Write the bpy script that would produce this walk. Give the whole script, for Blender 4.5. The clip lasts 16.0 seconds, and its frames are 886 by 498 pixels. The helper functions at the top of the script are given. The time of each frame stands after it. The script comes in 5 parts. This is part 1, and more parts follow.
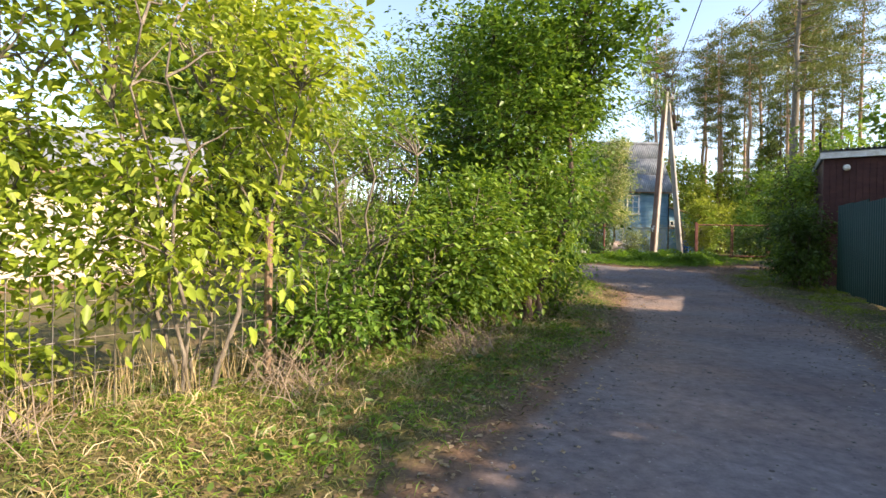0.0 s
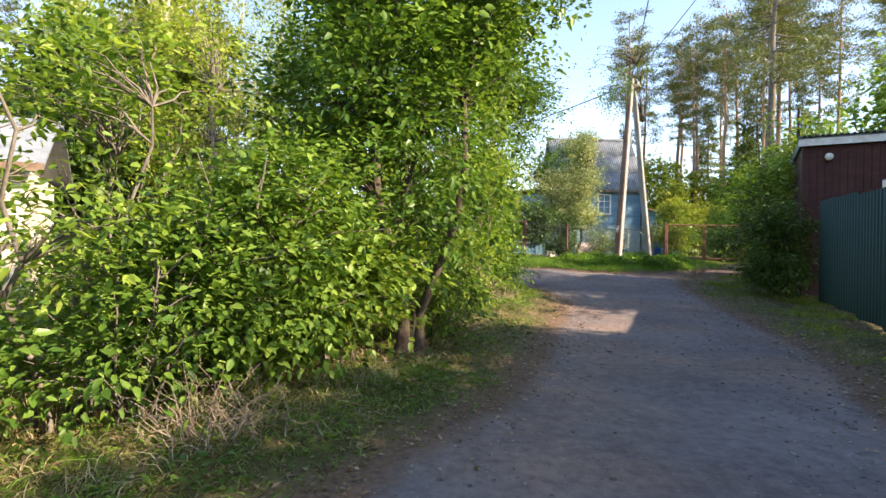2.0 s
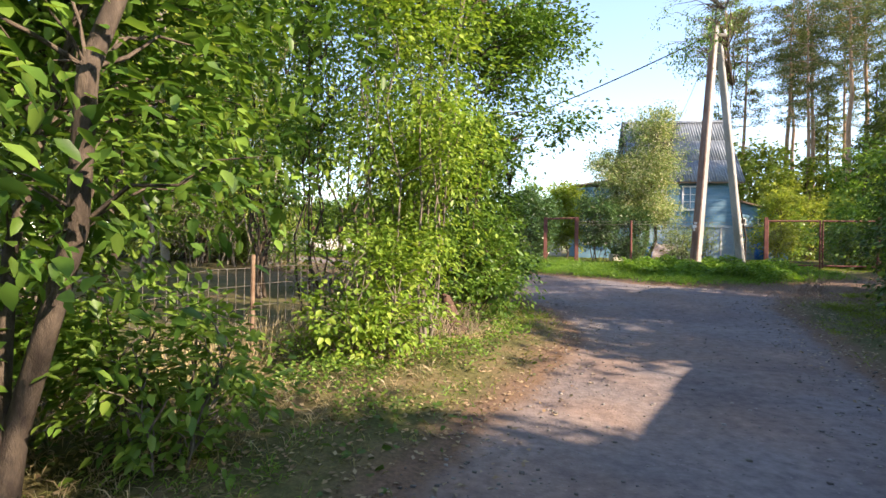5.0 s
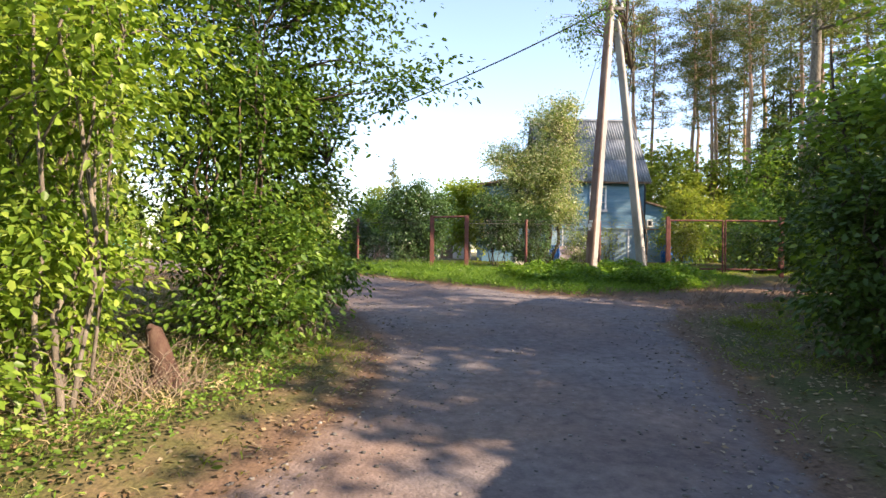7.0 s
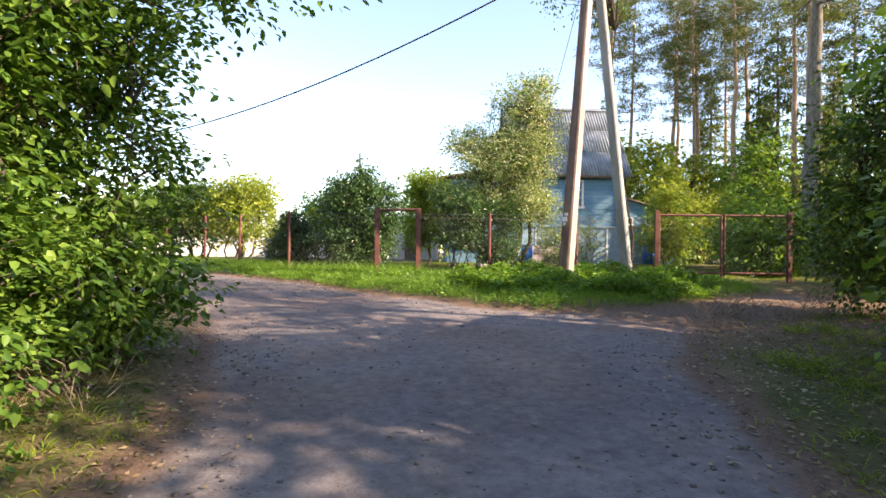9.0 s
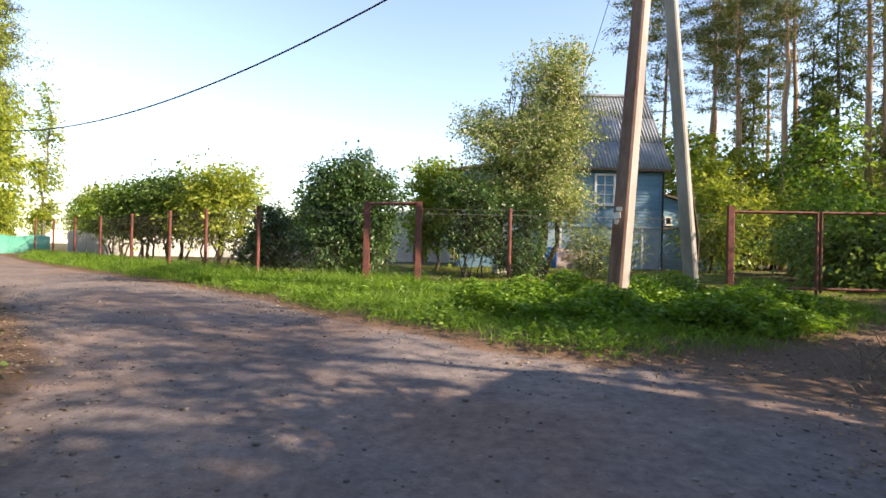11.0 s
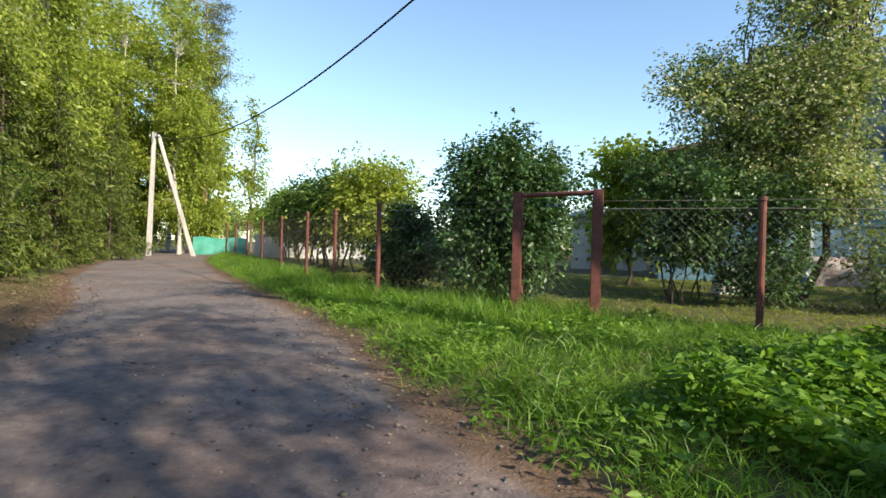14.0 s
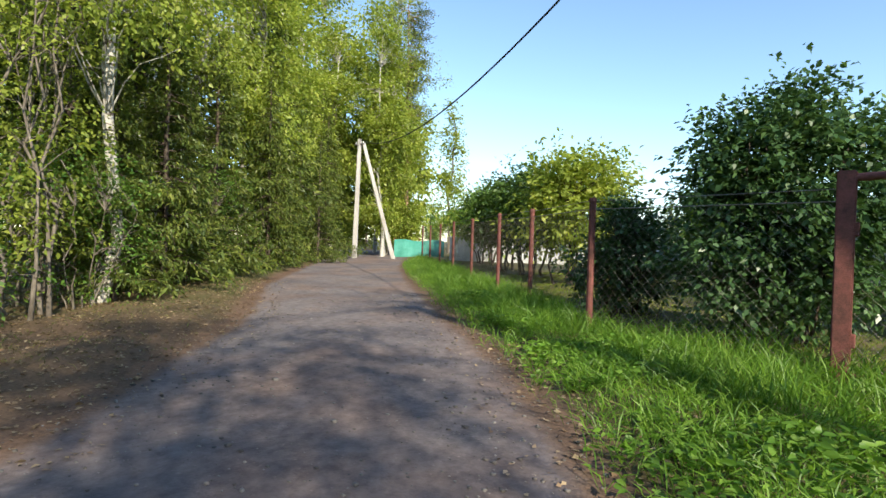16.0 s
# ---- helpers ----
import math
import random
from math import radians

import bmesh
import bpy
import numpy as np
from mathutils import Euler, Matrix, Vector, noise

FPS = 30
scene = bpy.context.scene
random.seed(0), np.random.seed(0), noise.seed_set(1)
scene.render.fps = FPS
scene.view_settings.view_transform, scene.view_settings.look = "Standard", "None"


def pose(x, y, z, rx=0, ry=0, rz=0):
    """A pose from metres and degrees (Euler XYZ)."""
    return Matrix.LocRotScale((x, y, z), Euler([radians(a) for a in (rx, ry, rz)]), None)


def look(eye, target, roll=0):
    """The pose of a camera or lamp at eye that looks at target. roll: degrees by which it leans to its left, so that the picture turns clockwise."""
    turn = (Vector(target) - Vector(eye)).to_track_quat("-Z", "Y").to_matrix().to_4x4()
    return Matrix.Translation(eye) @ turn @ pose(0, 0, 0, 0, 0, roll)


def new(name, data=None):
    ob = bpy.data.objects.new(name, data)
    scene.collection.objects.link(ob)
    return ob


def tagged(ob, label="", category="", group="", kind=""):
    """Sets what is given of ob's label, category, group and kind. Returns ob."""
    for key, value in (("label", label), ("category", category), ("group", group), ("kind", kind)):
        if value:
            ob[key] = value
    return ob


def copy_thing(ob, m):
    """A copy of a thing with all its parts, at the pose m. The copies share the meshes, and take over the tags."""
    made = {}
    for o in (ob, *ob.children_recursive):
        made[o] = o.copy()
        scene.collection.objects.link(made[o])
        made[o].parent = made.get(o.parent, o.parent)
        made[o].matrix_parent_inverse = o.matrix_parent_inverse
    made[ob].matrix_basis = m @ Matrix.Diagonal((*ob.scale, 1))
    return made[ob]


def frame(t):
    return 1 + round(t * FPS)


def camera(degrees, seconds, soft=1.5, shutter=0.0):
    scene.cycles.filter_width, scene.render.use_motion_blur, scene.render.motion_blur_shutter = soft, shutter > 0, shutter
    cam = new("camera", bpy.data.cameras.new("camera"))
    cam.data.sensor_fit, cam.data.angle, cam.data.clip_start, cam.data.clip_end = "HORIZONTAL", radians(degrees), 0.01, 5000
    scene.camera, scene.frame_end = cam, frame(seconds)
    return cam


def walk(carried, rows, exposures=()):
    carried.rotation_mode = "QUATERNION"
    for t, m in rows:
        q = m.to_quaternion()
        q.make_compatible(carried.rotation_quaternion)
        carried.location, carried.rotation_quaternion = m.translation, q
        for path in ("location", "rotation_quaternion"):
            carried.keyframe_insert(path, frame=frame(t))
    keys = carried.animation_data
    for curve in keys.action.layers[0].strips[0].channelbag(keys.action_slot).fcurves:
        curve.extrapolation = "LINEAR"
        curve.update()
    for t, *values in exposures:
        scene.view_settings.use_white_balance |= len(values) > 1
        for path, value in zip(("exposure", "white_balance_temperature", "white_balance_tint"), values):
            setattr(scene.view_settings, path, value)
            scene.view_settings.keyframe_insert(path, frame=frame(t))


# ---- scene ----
cam = camera(79.4, 16.0)
METRES, EYE, TILT, LEAN, TURN = 24.0, 1.35, 0.0, 0.0, 0.0
EXPOSURES = [(0.0, 1.55, 7300, 17), (2.0, 1.65, 7000, 16), (3.5, 1.75, 6700, 16), (7.3, 1.6, 7100, 19), (8.6, 1.75, 7100, 19), (11.0, 1.35, 7200, 18), (12.5, 0.97, 6800, 9), (16.0, 0.84, 6100, 6)]
ROWS = [
    (0.0, 0.0, 0.0, 0.0, 0.01, -0.37, -0.94),
    (0.5, 0.0235, 0.024, 0.0009, -0.67, -0.33, -0.95),
    (1.0, 0.0418, 0.0498, 0.0011, -1.49, -0.21, -0.8),
    (1.5, 0.0576, 0.0756, 0.0022, -2.04, -0.22, -0.85),
    (2.0, 0.0704, 0.1023, 0.0027, -1.67, -0.16, -0.83),
    (2.5, 0.0818, 0.1304, 0.0033, 0.35, -0.15, -0.74),
    (3.0, 0.0927, 0.157, 0.0039, 6.65, -0.06, -0.6),
    (3.5, 0.1101, 0.1865, 0.0054, 9.79, -0.27, -0.7),
    (4.0, 0.1281, 0.215, 0.0057, 9.83, -0.21, -0.62),
    (4.5, 0.1459, 0.2462, 0.0065, 9.19, -0.25, -0.76),
    (7.0, 0.2303, 0.4023, 0.0065, 0.17, 0.29, -0.74),
    (7.5, 0.2404, 0.4323, 0.0059, -0.77, 0.31, -0.84),
    (8.0, 0.2518, 0.463, 0.0058, -1.97, 0.33, -0.78),
    (8.5, 0.2594, 0.4935, 0.006, -2.25, 0.37, -0.82),
    (11.0, 0.2785, 0.6594, 0.0126, -0.52, 0.27, -1.28),
    (11.5, 0.2807, 0.6891, 0.0143, 3.87, 0.21, -1.24),
    (12.0, 0.2851, 0.7198, 0.0163, 6.33, 0.15, -1.25),
    (12.5, 0.2886, 0.7465, 0.0189, 8.66, 0.2, -1.28),
    (13.0, 0.2892, 0.7727, 0.0205, 11.31, 0.11, -1.42),
    (13.5, 0.2865, 0.7983, 0.022, 13.94, 0.03, -1.47),
    (14.0, 0.2789, 0.8234, 0.0216, 19.39, -0.2, -1.67),
    (14.5, 0.271, 0.8475, 0.0232, 23.78, -0.3, -1.77),
    (15.0, 0.2587, 0.87, 0.0247, 29.43, -0.47, -1.77),
    (15.5, 0.243, 0.8916, 0.0256, 34.08, -0.62, -1.86),
    (16.0, 0.2263, 0.9119, 0.0276, 40.28, -0.78, -1.74),
]
walk(cam, [(t, pose(0, 0, EYE, TILT, LEAN, TURN) @ pose(METRES * x, METRES * y, METRES * z, 90 + pitch, roll, yaw)) for t, x, y, z, yaw, pitch, roll in ROWS],
     exposures=EXPOSURES)

# ---- world and sun ----
SUN_EL, SUN_AZ = 32.0, 113.0  # degrees; azimuth clockwise from +y
world = bpy.data.worlds.new("sky_world")
scene.world = world
world.use_nodes = True
wn = world.node_tree.nodes
sky = wn.new("ShaderNodeTexSky")
sky.sky_type = "NISHITA"
sky.sun_disc = False
sky.sun_elevation, sky.sun_rotation = radians(SUN_EL), radians(SUN_AZ)
sky.air_density, sky.dust_density, sky.ozone_density = 1.0, 0.3, 1.3
wn["Background"].inputs[1].default_value = 0.15
world.node_tree.links.new(sky.outputs[0], wn["Background"].inputs[0])
sun_data = bpy.data.lights.new("sun", "SUN")
sun_data.energy, sun_data.angle, sun_data.color = 4.9, radians(0.6), (1.0, 0.86, 0.66)
sun = new("sun", sun_data)
to_sun = Vector((math.sin(radians(SUN_AZ)) * math.cos(radians(SUN_EL)), math.cos(radians(SUN_AZ)) * math.cos(radians(SUN_EL)), math.sin(radians(SUN_EL))))
sun.matrix_basis = look(to_sun * 60, (0, 0, 0))

# ---- materials ----
def material(name):
    m = bpy.data.materials.new(name)
    m.use_nodes = True
    return m, m.node_tree.nodes, m.node_tree.links, m.node_tree.nodes["Principled BSDF"]


def ramp(nodes, stops):
    r = nodes.new("ShaderNodeValToRGB")
    while len(r.color_ramp.elements) < len(stops):
        r.color_ramp.elements.new(0.5)
    for e, (p, c) in zip(r.color_ramp.elements, stops):
        e.position, e.color = p, (*c, 1)
    return r


def noise_node(nodes, links, scale, detail=4.0, rough=0.6, stretch=(1, 1, 1)):
    tc, mp, n = nodes.new("ShaderNodeTexCoord"), nodes.new("ShaderNodeMapping"), nodes.new("ShaderNodeTexNoise")
    mp.inputs["Scale"].default_value = stretch
    n.inputs["Scale"].default_value, n.inputs["Detail"].default_value, n.inputs["Roughness"].default_value = scale, detail, rough
    links.new(tc.outputs["Object"], mp.inputs[0])
    links.new(mp.outputs[0], n.inputs["Vector"])
    return n


def mix_color(nodes, links, fac, a, b, mode="MIX"):
    m = nodes.new("ShaderNodeMix")
    m.data_type, m.blend_type = "RGBA", mode
    for sock, v in ((m.inputs[0], fac), (m.inputs[6], a), (m.inputs[7], b)):
        if isinstance(v, (int, float)):
            sock.default_value = v
        elif isinstance(v, tuple):
            sock.default_value = (*v, 1)
        else:
            links.new(v, sock)
    return m.outputs[2]


def leaf_material(name, colours, through_light=0.4, rough=0.45):
    """A leaf with light shining through it; its colour differs from leaf to leaf."""
    m, nodes, links, bsdf = material(name)
    geo = nodes.new("ShaderNodeNewGeometry")
    r = ramp(nodes, [(i / max(1, len(colours) - 1), c) for i, c in enumerate(colours)])
    links.new(geo.outputs["Random Per Island"], r.inputs[0])
    big = noise_node(nodes, links, 0.9, 2.0)
    tone = ramp(nodes, [(0.3, (0.66, 0.7, 0.68)), (0.7, (1.2, 1.15, 1.05))])
    links.new(big.outputs[0], tone.inputs[0])
    col = mix_color(nodes, links, 1.0, r.outputs[0], tone.outputs[0], "MULTIPLY")
    links.new(col, bsdf.inputs["Base Color"])
    bsdf.inputs["Roughness"].default_value = rough
    bsdf.inputs["Specular IOR Level"].default_value = 0.35
    tr = nodes.new("ShaderNodeBsdfTranslucent")
    warm = mix_color(nodes, links, 1.0, col, (1.2, 1.18, 0.65), "MULTIPLY")
    links.new(warm, tr.inputs[0])
    mx = nodes.new("ShaderNodeMixShader")
    mx.inputs[0].default_value = through_light
    links.new(bsdf.outputs[0], mx.inputs[1])
    links.new(tr.outputs[0], mx.inputs[2])
    links.new(mx.outputs[0], nodes["Material Output"].inputs[0])
    return m


def worn_material(name, base, worn, scale=3.0, rough=0.75, bump=0.3, stretch=(1, 1, 1), low=0.4, high=0.65, metal=0.0, piece=0.0, fine=40.0):
    """Two colours mixed by a stain at one scale and grain at another, with relief; piece varies the tone from piece to piece."""
    m, nodes, links, bsdf = material(name)
    n1 = noise_node(nodes, links, scale, 5.0, 0.65, stretch)
    n2 = noise_node(nodes, links, fine, 3.0, 0.6, stretch)
    r = ramp(nodes, [(low, base), (high, worn)])
    links.new(n1.outputs[0], r.inputs[0])
    grain = ramp(nodes, [(0.3, (0.8, 0.8, 0.8)), (0.7, (1.12, 1.12, 1.12))])
    links.new(n2.outputs[0], grain.inputs[0])
    col = mix_color(nodes, links, 1.0, r.outputs[0], grain.outputs[0], "MULTIPLY")
    if piece:
        info = nodes.new("ShaderNodeObjectInfo")
        pr = ramp(nodes, [(0.0, (1 - piece,) * 3), (1.0, (1 + piece,) * 3)])
        links.new(info.outputs["Random"], pr.inputs[0])
        col = mix_color(nodes, links, 1.0, col, pr.outputs[0], "MULTIPLY")
    links.new(col, bsdf.inputs["Base Color"])
    bsdf.inputs["Roughness"].default_value, bsdf.inputs["Metallic"].default_value = rough, metal
    bsdf.inputs["Specular IOR Level"].default_value = 0.3
    b = nodes.new("ShaderNodeBump")
    b.inputs["Strength"].default_value, b.inputs["Distance"].default_value = bump, 0.01
    links.new(n2.outputs[0], b.inputs["Height"])
    links.new(b.outputs[0], bsdf.inputs["Normal"])
    return m


def ground_material():
    """Packed gravel where the track attribute is 1, brown litter at its edge, mossy soil away from it."""
    m, nodes, links, bsdf = material("earth_and_gravel")
    at = nodes.new("ShaderNodeAttribute")
    at.attribute_name = "track"
    mud = nodes.new("ShaderNodeAttribute")
    mud.attribute_name = "bare"
    edge = noise_node(nodes, links, 2.2, 6.0, 0.7)
    add = nodes.new("ShaderNodeMath")
    add.operation = "MULTIPLY_ADD"
    add.inputs[1].default_value = 0.55
    links.new(edge.outputs[0], add.inputs[0])
    links.new(at.outputs["Fac"], add.inputs[2])
    sel = ramp(nodes, [(0.78, (0, 0, 0)), (1.12, (1, 1, 1))])
    links.new(add.outputs[0], sel.inputs[0])
    # packed gravel
    big = noise_node(nodes, links, 0.7, 5.0, 0.6)
    mid = noise_node(nodes, links, 9.0, 5.0, 0.7)
    vor = nodes.new("ShaderNodeTexVoronoi")
    vor.inputs["Scale"].default_value = 38.0
    tc = nodes.new("ShaderNodeTexCoord")
    links.new(tc.outputs["Object"], vor.inputs["Vector"])
    stones = nodes.new("ShaderNodeTexVoronoi")
    stones.inputs["Scale"].default_value = 14.0
    links.new(tc.outputs["Object"], stones.inputs["Vector"])
    g1 = ramp(nodes, [(0.3, (0.122, 0.107, 0.112)), (0.7, (0.198, 0.176, 0.174))])
    links.new(big.outputs[0], g1.inputs[0])
    g2 = ramp(nodes, [(0.28, (0.62, 0.6, 0.6)), (0.72, (1.3, 1.27, 1.24))])
    links.new(mid.outputs[0], g2.inputs[0])
    grav = mix_color(nodes, links, 1.0, g1.outputs[0], g2.outputs[0], "MULTIPLY")
    chips = ramp(nodes, [(0.0, (1.35, 1.33, 1.3)), (0.10, (1.3, 1.28, 1.25)), (0.14, (1, 1, 1)), (1.0, (1, 1, 1))])
    links.new(stones.outputs["Distance"], chips.inputs[0])
    grav = mix_color(nodes, links, 1.0, grav, chips.outputs[0], "MULTIPLY")
    tint = noise_node(nodes, links, 0.55, 3.0, 0.6)
    tr = ramp(nodes, [(0.42, (1, 1, 1)), (0.66, (1.22, 1.02, 0.86))])
    links.new(tint.outputs[0], tr.inputs[0])
    grav = mix_color(nodes, links, 1.0, grav, tr.outputs[0], "MULTIPLY")
    # litter and soil
    s1 = noise_node(nodes, links, 1.1, 5.0, 0.65)
    s2 = noise_node(nodes, links, 26.0, 4.0, 0.75)
    soil = ramp(nodes, [(0.35, (0.055, 0.066, 0.02)), (0.54, (0.098, 0.09, 0.038)), (0.72, (0.16, 0.118, 0.066))])
    links.new(s1.outputs[0], soil.inputs[0])
    fleck = ramp(nodes, [(0.3, (0.55, 0.55, 0.55)), (0.72, (1.5, 1.45, 1.35))])
    links.new(s2.outputs[0], fleck.inputs[0])
    soilc = mix_color(nodes, links, 1.0, soil.outputs[0], fleck.outputs[0], "MULTIPLY")
    brown = mix_color(nodes, links, 1.0, (0.135, 0.088, 0.062), fleck.outputs[0], "MULTIPLY")
    soilc = mix_color(nodes, links, mud.outputs["Fac"], soilc, brown)
    # brown band beside the gravel
    band = ramp(nodes, [(0.26, (0, 0, 0)), (0.6, (1, 1, 1))])
    links.new(add.outputs[0], band.inputs[0])
    soilc = mix_color(nodes, links, band.outputs[0], soilc, brown)
    worn = ramp(nodes, [(0.87, (1, 1, 1)), (1.0, (0.12, 0.12, 0.12))])
    links.new(mud.outputs["Fac"], worn.inputs[0])
    gravel_share = mix_color(nodes, links, 1.0, sel.outputs[0], worn.outputs[0], "MULTIPLY")
    links.new(mix_color(nodes, links, gravel_share, soilc, grav), bsdf.inputs["Base Color"])
    bsdf.inputs["Roughness"].default_value = 0.9
    bsdf.inputs["Specular IOR Level"].default_value = 0.2
    h = nodes.new("ShaderNodeMath")
    h.operation = "MULTIPLY_ADD"
    h.inputs[1].default_value = -0.35
    links.new(vor.outputs["Distance"], h.inputs[0])
    links.new(mid.outputs[0], h.inputs[2])
    b = nodes.new("ShaderNodeBump")
    b.inputs["Strength"].default_value, b.inputs["Distance"].default_value = 0.6, 0.02
    links.new(h.outputs[0], b.inputs["Height"])
    links.new(b.outputs[0], bsdf.inputs["Normal"])
    return m


EARTH = ground_material()
LEAF_BRIGHT = leaf_material("leaf_bright", [(0.18, 0.27, 0.03), (0.29, 0.38, 0.05), (0.40, 0.46, 0.09)], 0.45)
LEAF_MID = leaf_material("leaf_mid", [(0.08, 0.165, 0.026), (0.15, 0.265, 0.042), (0.28, 0.40, 0.08)], 0.42, 0.4)
LEAF_DEEP = leaf_material("leaf_deep", [(0.055, 0.125, 0.021), (0.105, 0.205, 0.033), (0.205, 0.32, 0.058)], 0.38, 0.4)
LEAF_LIME = leaf_material("leaf_lime", [(0.11, 0.20, 0.026), (0.20, 0.32, 0.045), (0.34, 0.44, 0.085)], 0.45, 0.42)
LEAF_DARK = leaf_material("leaf_dark", [(0.05, 0.095, 0.018), (0.075, 0.14, 0.025), (0.11, 0.18, 0.035)], 0.3)
LEAF_LILAC = leaf_material("leaf_lilac", [(0.045, 0.095, 0.035), (0.07, 0.14, 0.05), (0.11, 0.19, 0.07)], 0.28, 0.35)
LEAF_BIRCH = leaf_material("leaf_birch", [(0.21, 0.28, 0.043), (0.31, 0.385, 0.065), (0.43, 0.47, 0.11)], 0.5)
LEAF_APPLE = leaf_material("leaf_apple", [(0.12, 0.19, 0.06), (0.22, 0.30, 0.11), (0.42, 0.48, 0.25)], 0.38)
BLOSSOM = leaf_material("apple_blossom", [(0.55, 0.50, 0.36), (0.65, 0.60, 0.50), (0.72, 0.66, 0.58)], 0.4)
NEEDLE_PINE = leaf_material("needle_pine", [(0.08, 0.12, 0.035), (0.13, 0.165, 0.055), (0.19, 0.20, 0.08)], 0.3)
NEEDLE_SPRUCE = leaf_material("needle_spruce", [(0.07, 0.11, 0.022), (0.12, 0.165, 0.03), (0.20, 0.23, 0.05)], 0.3)
GRASS_LUSH = leaf_material("grass_lush", [(0.085, 0.185, 0.018), (0.145, 0.28, 0.032), (0.24, 0.385, 0.062)], 0.43)
GRASS_LAWN = leaf_material("grass_lawn", [(0.14, 0.20, 0.02), (0.21, 0.28, 0.03), (0.29, 0.35, 0.05)], 0.4)
GRASS_DRY = leaf_material("grass_dry", [(0.10, 0.14, 0.03), (0.20, 0.19, 0.07), (0.36, 0.30, 0.16)], 0.35)
STRAW = leaf_material("straw", [(0.30, 0.22, 0.13), (0.42, 0.34, 0.2), (0.5, 0.42, 0.28)], 0.2)
LITTER = leaf_material("leaf_litter", [(0.16, 0.10, 0.06), (0.26, 0.18, 0.11), (0.36, 0.28, 0.18)], 0.1)
BARK_GREY = worn_material("bark_grey", (0.12, 0.10, 0.08), (0.24, 0.21, 0.17), 4.0, 0.9, 0.8, (4, 4, 1))
BARK_DARK = worn_material("bark_dark", (0.06, 0.045, 0.035), (0.13, 0.10, 0.075), 4.0, 0.9, 0.8, (4, 4, 1))
BARK_PINE = worn_material("bark_pine", (0.30, 0.18, 0.115), (0.45, 0.31, 0.21), 3.0, 0.9, 0.8, (4, 4, 1))
BARK_BIRCH = worn_material("bark_birch", (0.47, 0.44, 0.39), (0.10, 0.08, 0.07), 2.5, 0.8, 0.4, (1, 1, 5), 0.56, 0.62)
PALE_CONCRETE = worn_material("pale_concrete", (0.48, 0.46, 0.43), (0.36, 0.33, 0.30), 1.2, 0.85, 0.5, (3, 3, 0.6), fine=60.0)
CONCRETE = worn_material("pole_concrete", (0.36, 0.35, 0.34), (0.25, 0.235, 0.22), 1.2, 0.85, 0.5, (3, 3, 0.6), fine=60.0)
POLE_BROWN = worn_material("brown_pole_face", (0.17, 0.095, 0.07), (0.27, 0.19, 0.155), 2.0, 0.85, 0.5, (3, 3, 0.6), fine=60.0)
WHITE_PAINT = worn_material("white_paint", (0.78, 0.77, 0.74), (0.60, 0.57, 0.52), 4.0, 0.6, 0.2)
BLUE_BOARD = worn_material("blue_board", (0.105, 0.225, 0.315), (0.17, 0.29, 0.37), 1.6, 0.7, 0.35, (0.5, 1, 4), piece=0.10)
PALE_BOARD = worn_material("pale_blue_panel", (0.20, 0.31, 0.38), (0.34, 0.42, 0.46), 1.2, 0.75, 0.2)
SLATE = worn_material("grey_corrugated_sheet", (0.15, 0.17, 0.19), (0.25, 0.27, 0.29), 1.2, 0.7, 0.3, (1, 1, 1), piece=0.06)
RED_WALL = worn_material("dark_red_board", (0.052, 0.018, 0.018), (0.085, 0.033, 0.029), 2.0, 0.7, 0.3, (1, 1, 3), piece=0.1)
GREEN_SHEET = worn_material("green_fence_sheet", (0.006, 0.032, 0.025), (0.009, 0.043, 0.034), 1.5, 0.65, 0.1)
RUST = worn_material("rusty_red_steel", (0.20, 0.072, 0.06), (0.10, 0.045, 0.035), 8.0, 0.75, 0.4, (1, 1, 1), fine=90.0)
WIRE = worn_material("zinc_wire", (0.30, 0.28, 0.26), (0.22, 0.17, 0.13), 12.0, 0.5, 0.1, metal=0.6)
CABLE = worn_material("black_cable", (0.02, 0.02, 0.02), (0.035, 0.035, 0.035), 5.0, 0.6, 0.1)
BEIGE = worn_material("beige_render", (0.60, 0.52, 0.42), (0.70, 0.62, 0.52), 1.5, 0.85, 0.3, piece=0.05)
TEAL = worn_material("teal_netting", (0.06, 0.26, 0.20), (0.10, 0.34, 0.28), 1.5, 0.7, 0.2)
BROWN_WOOD = worn_material("brown_wood", (0.16, 0.10, 0.065), (0.24, 0.17, 0.12), 3.0, 0.8, 0.4, (1, 1, 4))
BLUE_PLASTIC = worn_material("blue_plastic", (0.02, 0.12, 0.38), (0.03, 0.16, 0.45), 2.0, 0.4, 0.1)
PALE_SHEET = worn_material("pale_sheet", (0.62, 0.62, 0.60), (0.48, 0.47, 0.45), 2.0, 0.6, 0.2)
TARP = worn_material("brown_tarpaulin", (0.22, 0.15, 0.12), (0.42, 0.37, 0.34), 2.5, 0.6, 0.3)


def glass_material():
    m, nodes, links, bsdf = material("window_glass")
    bsdf.inputs["Base Color"].default_value = (0.05, 0.07, 0.08, 1)
    bsdf.inputs["Roughness"].default_value = 0.05
    bsdf.inputs["Specular IOR Level"].default_value = 0.8
    return m


GLASS = glass_material()

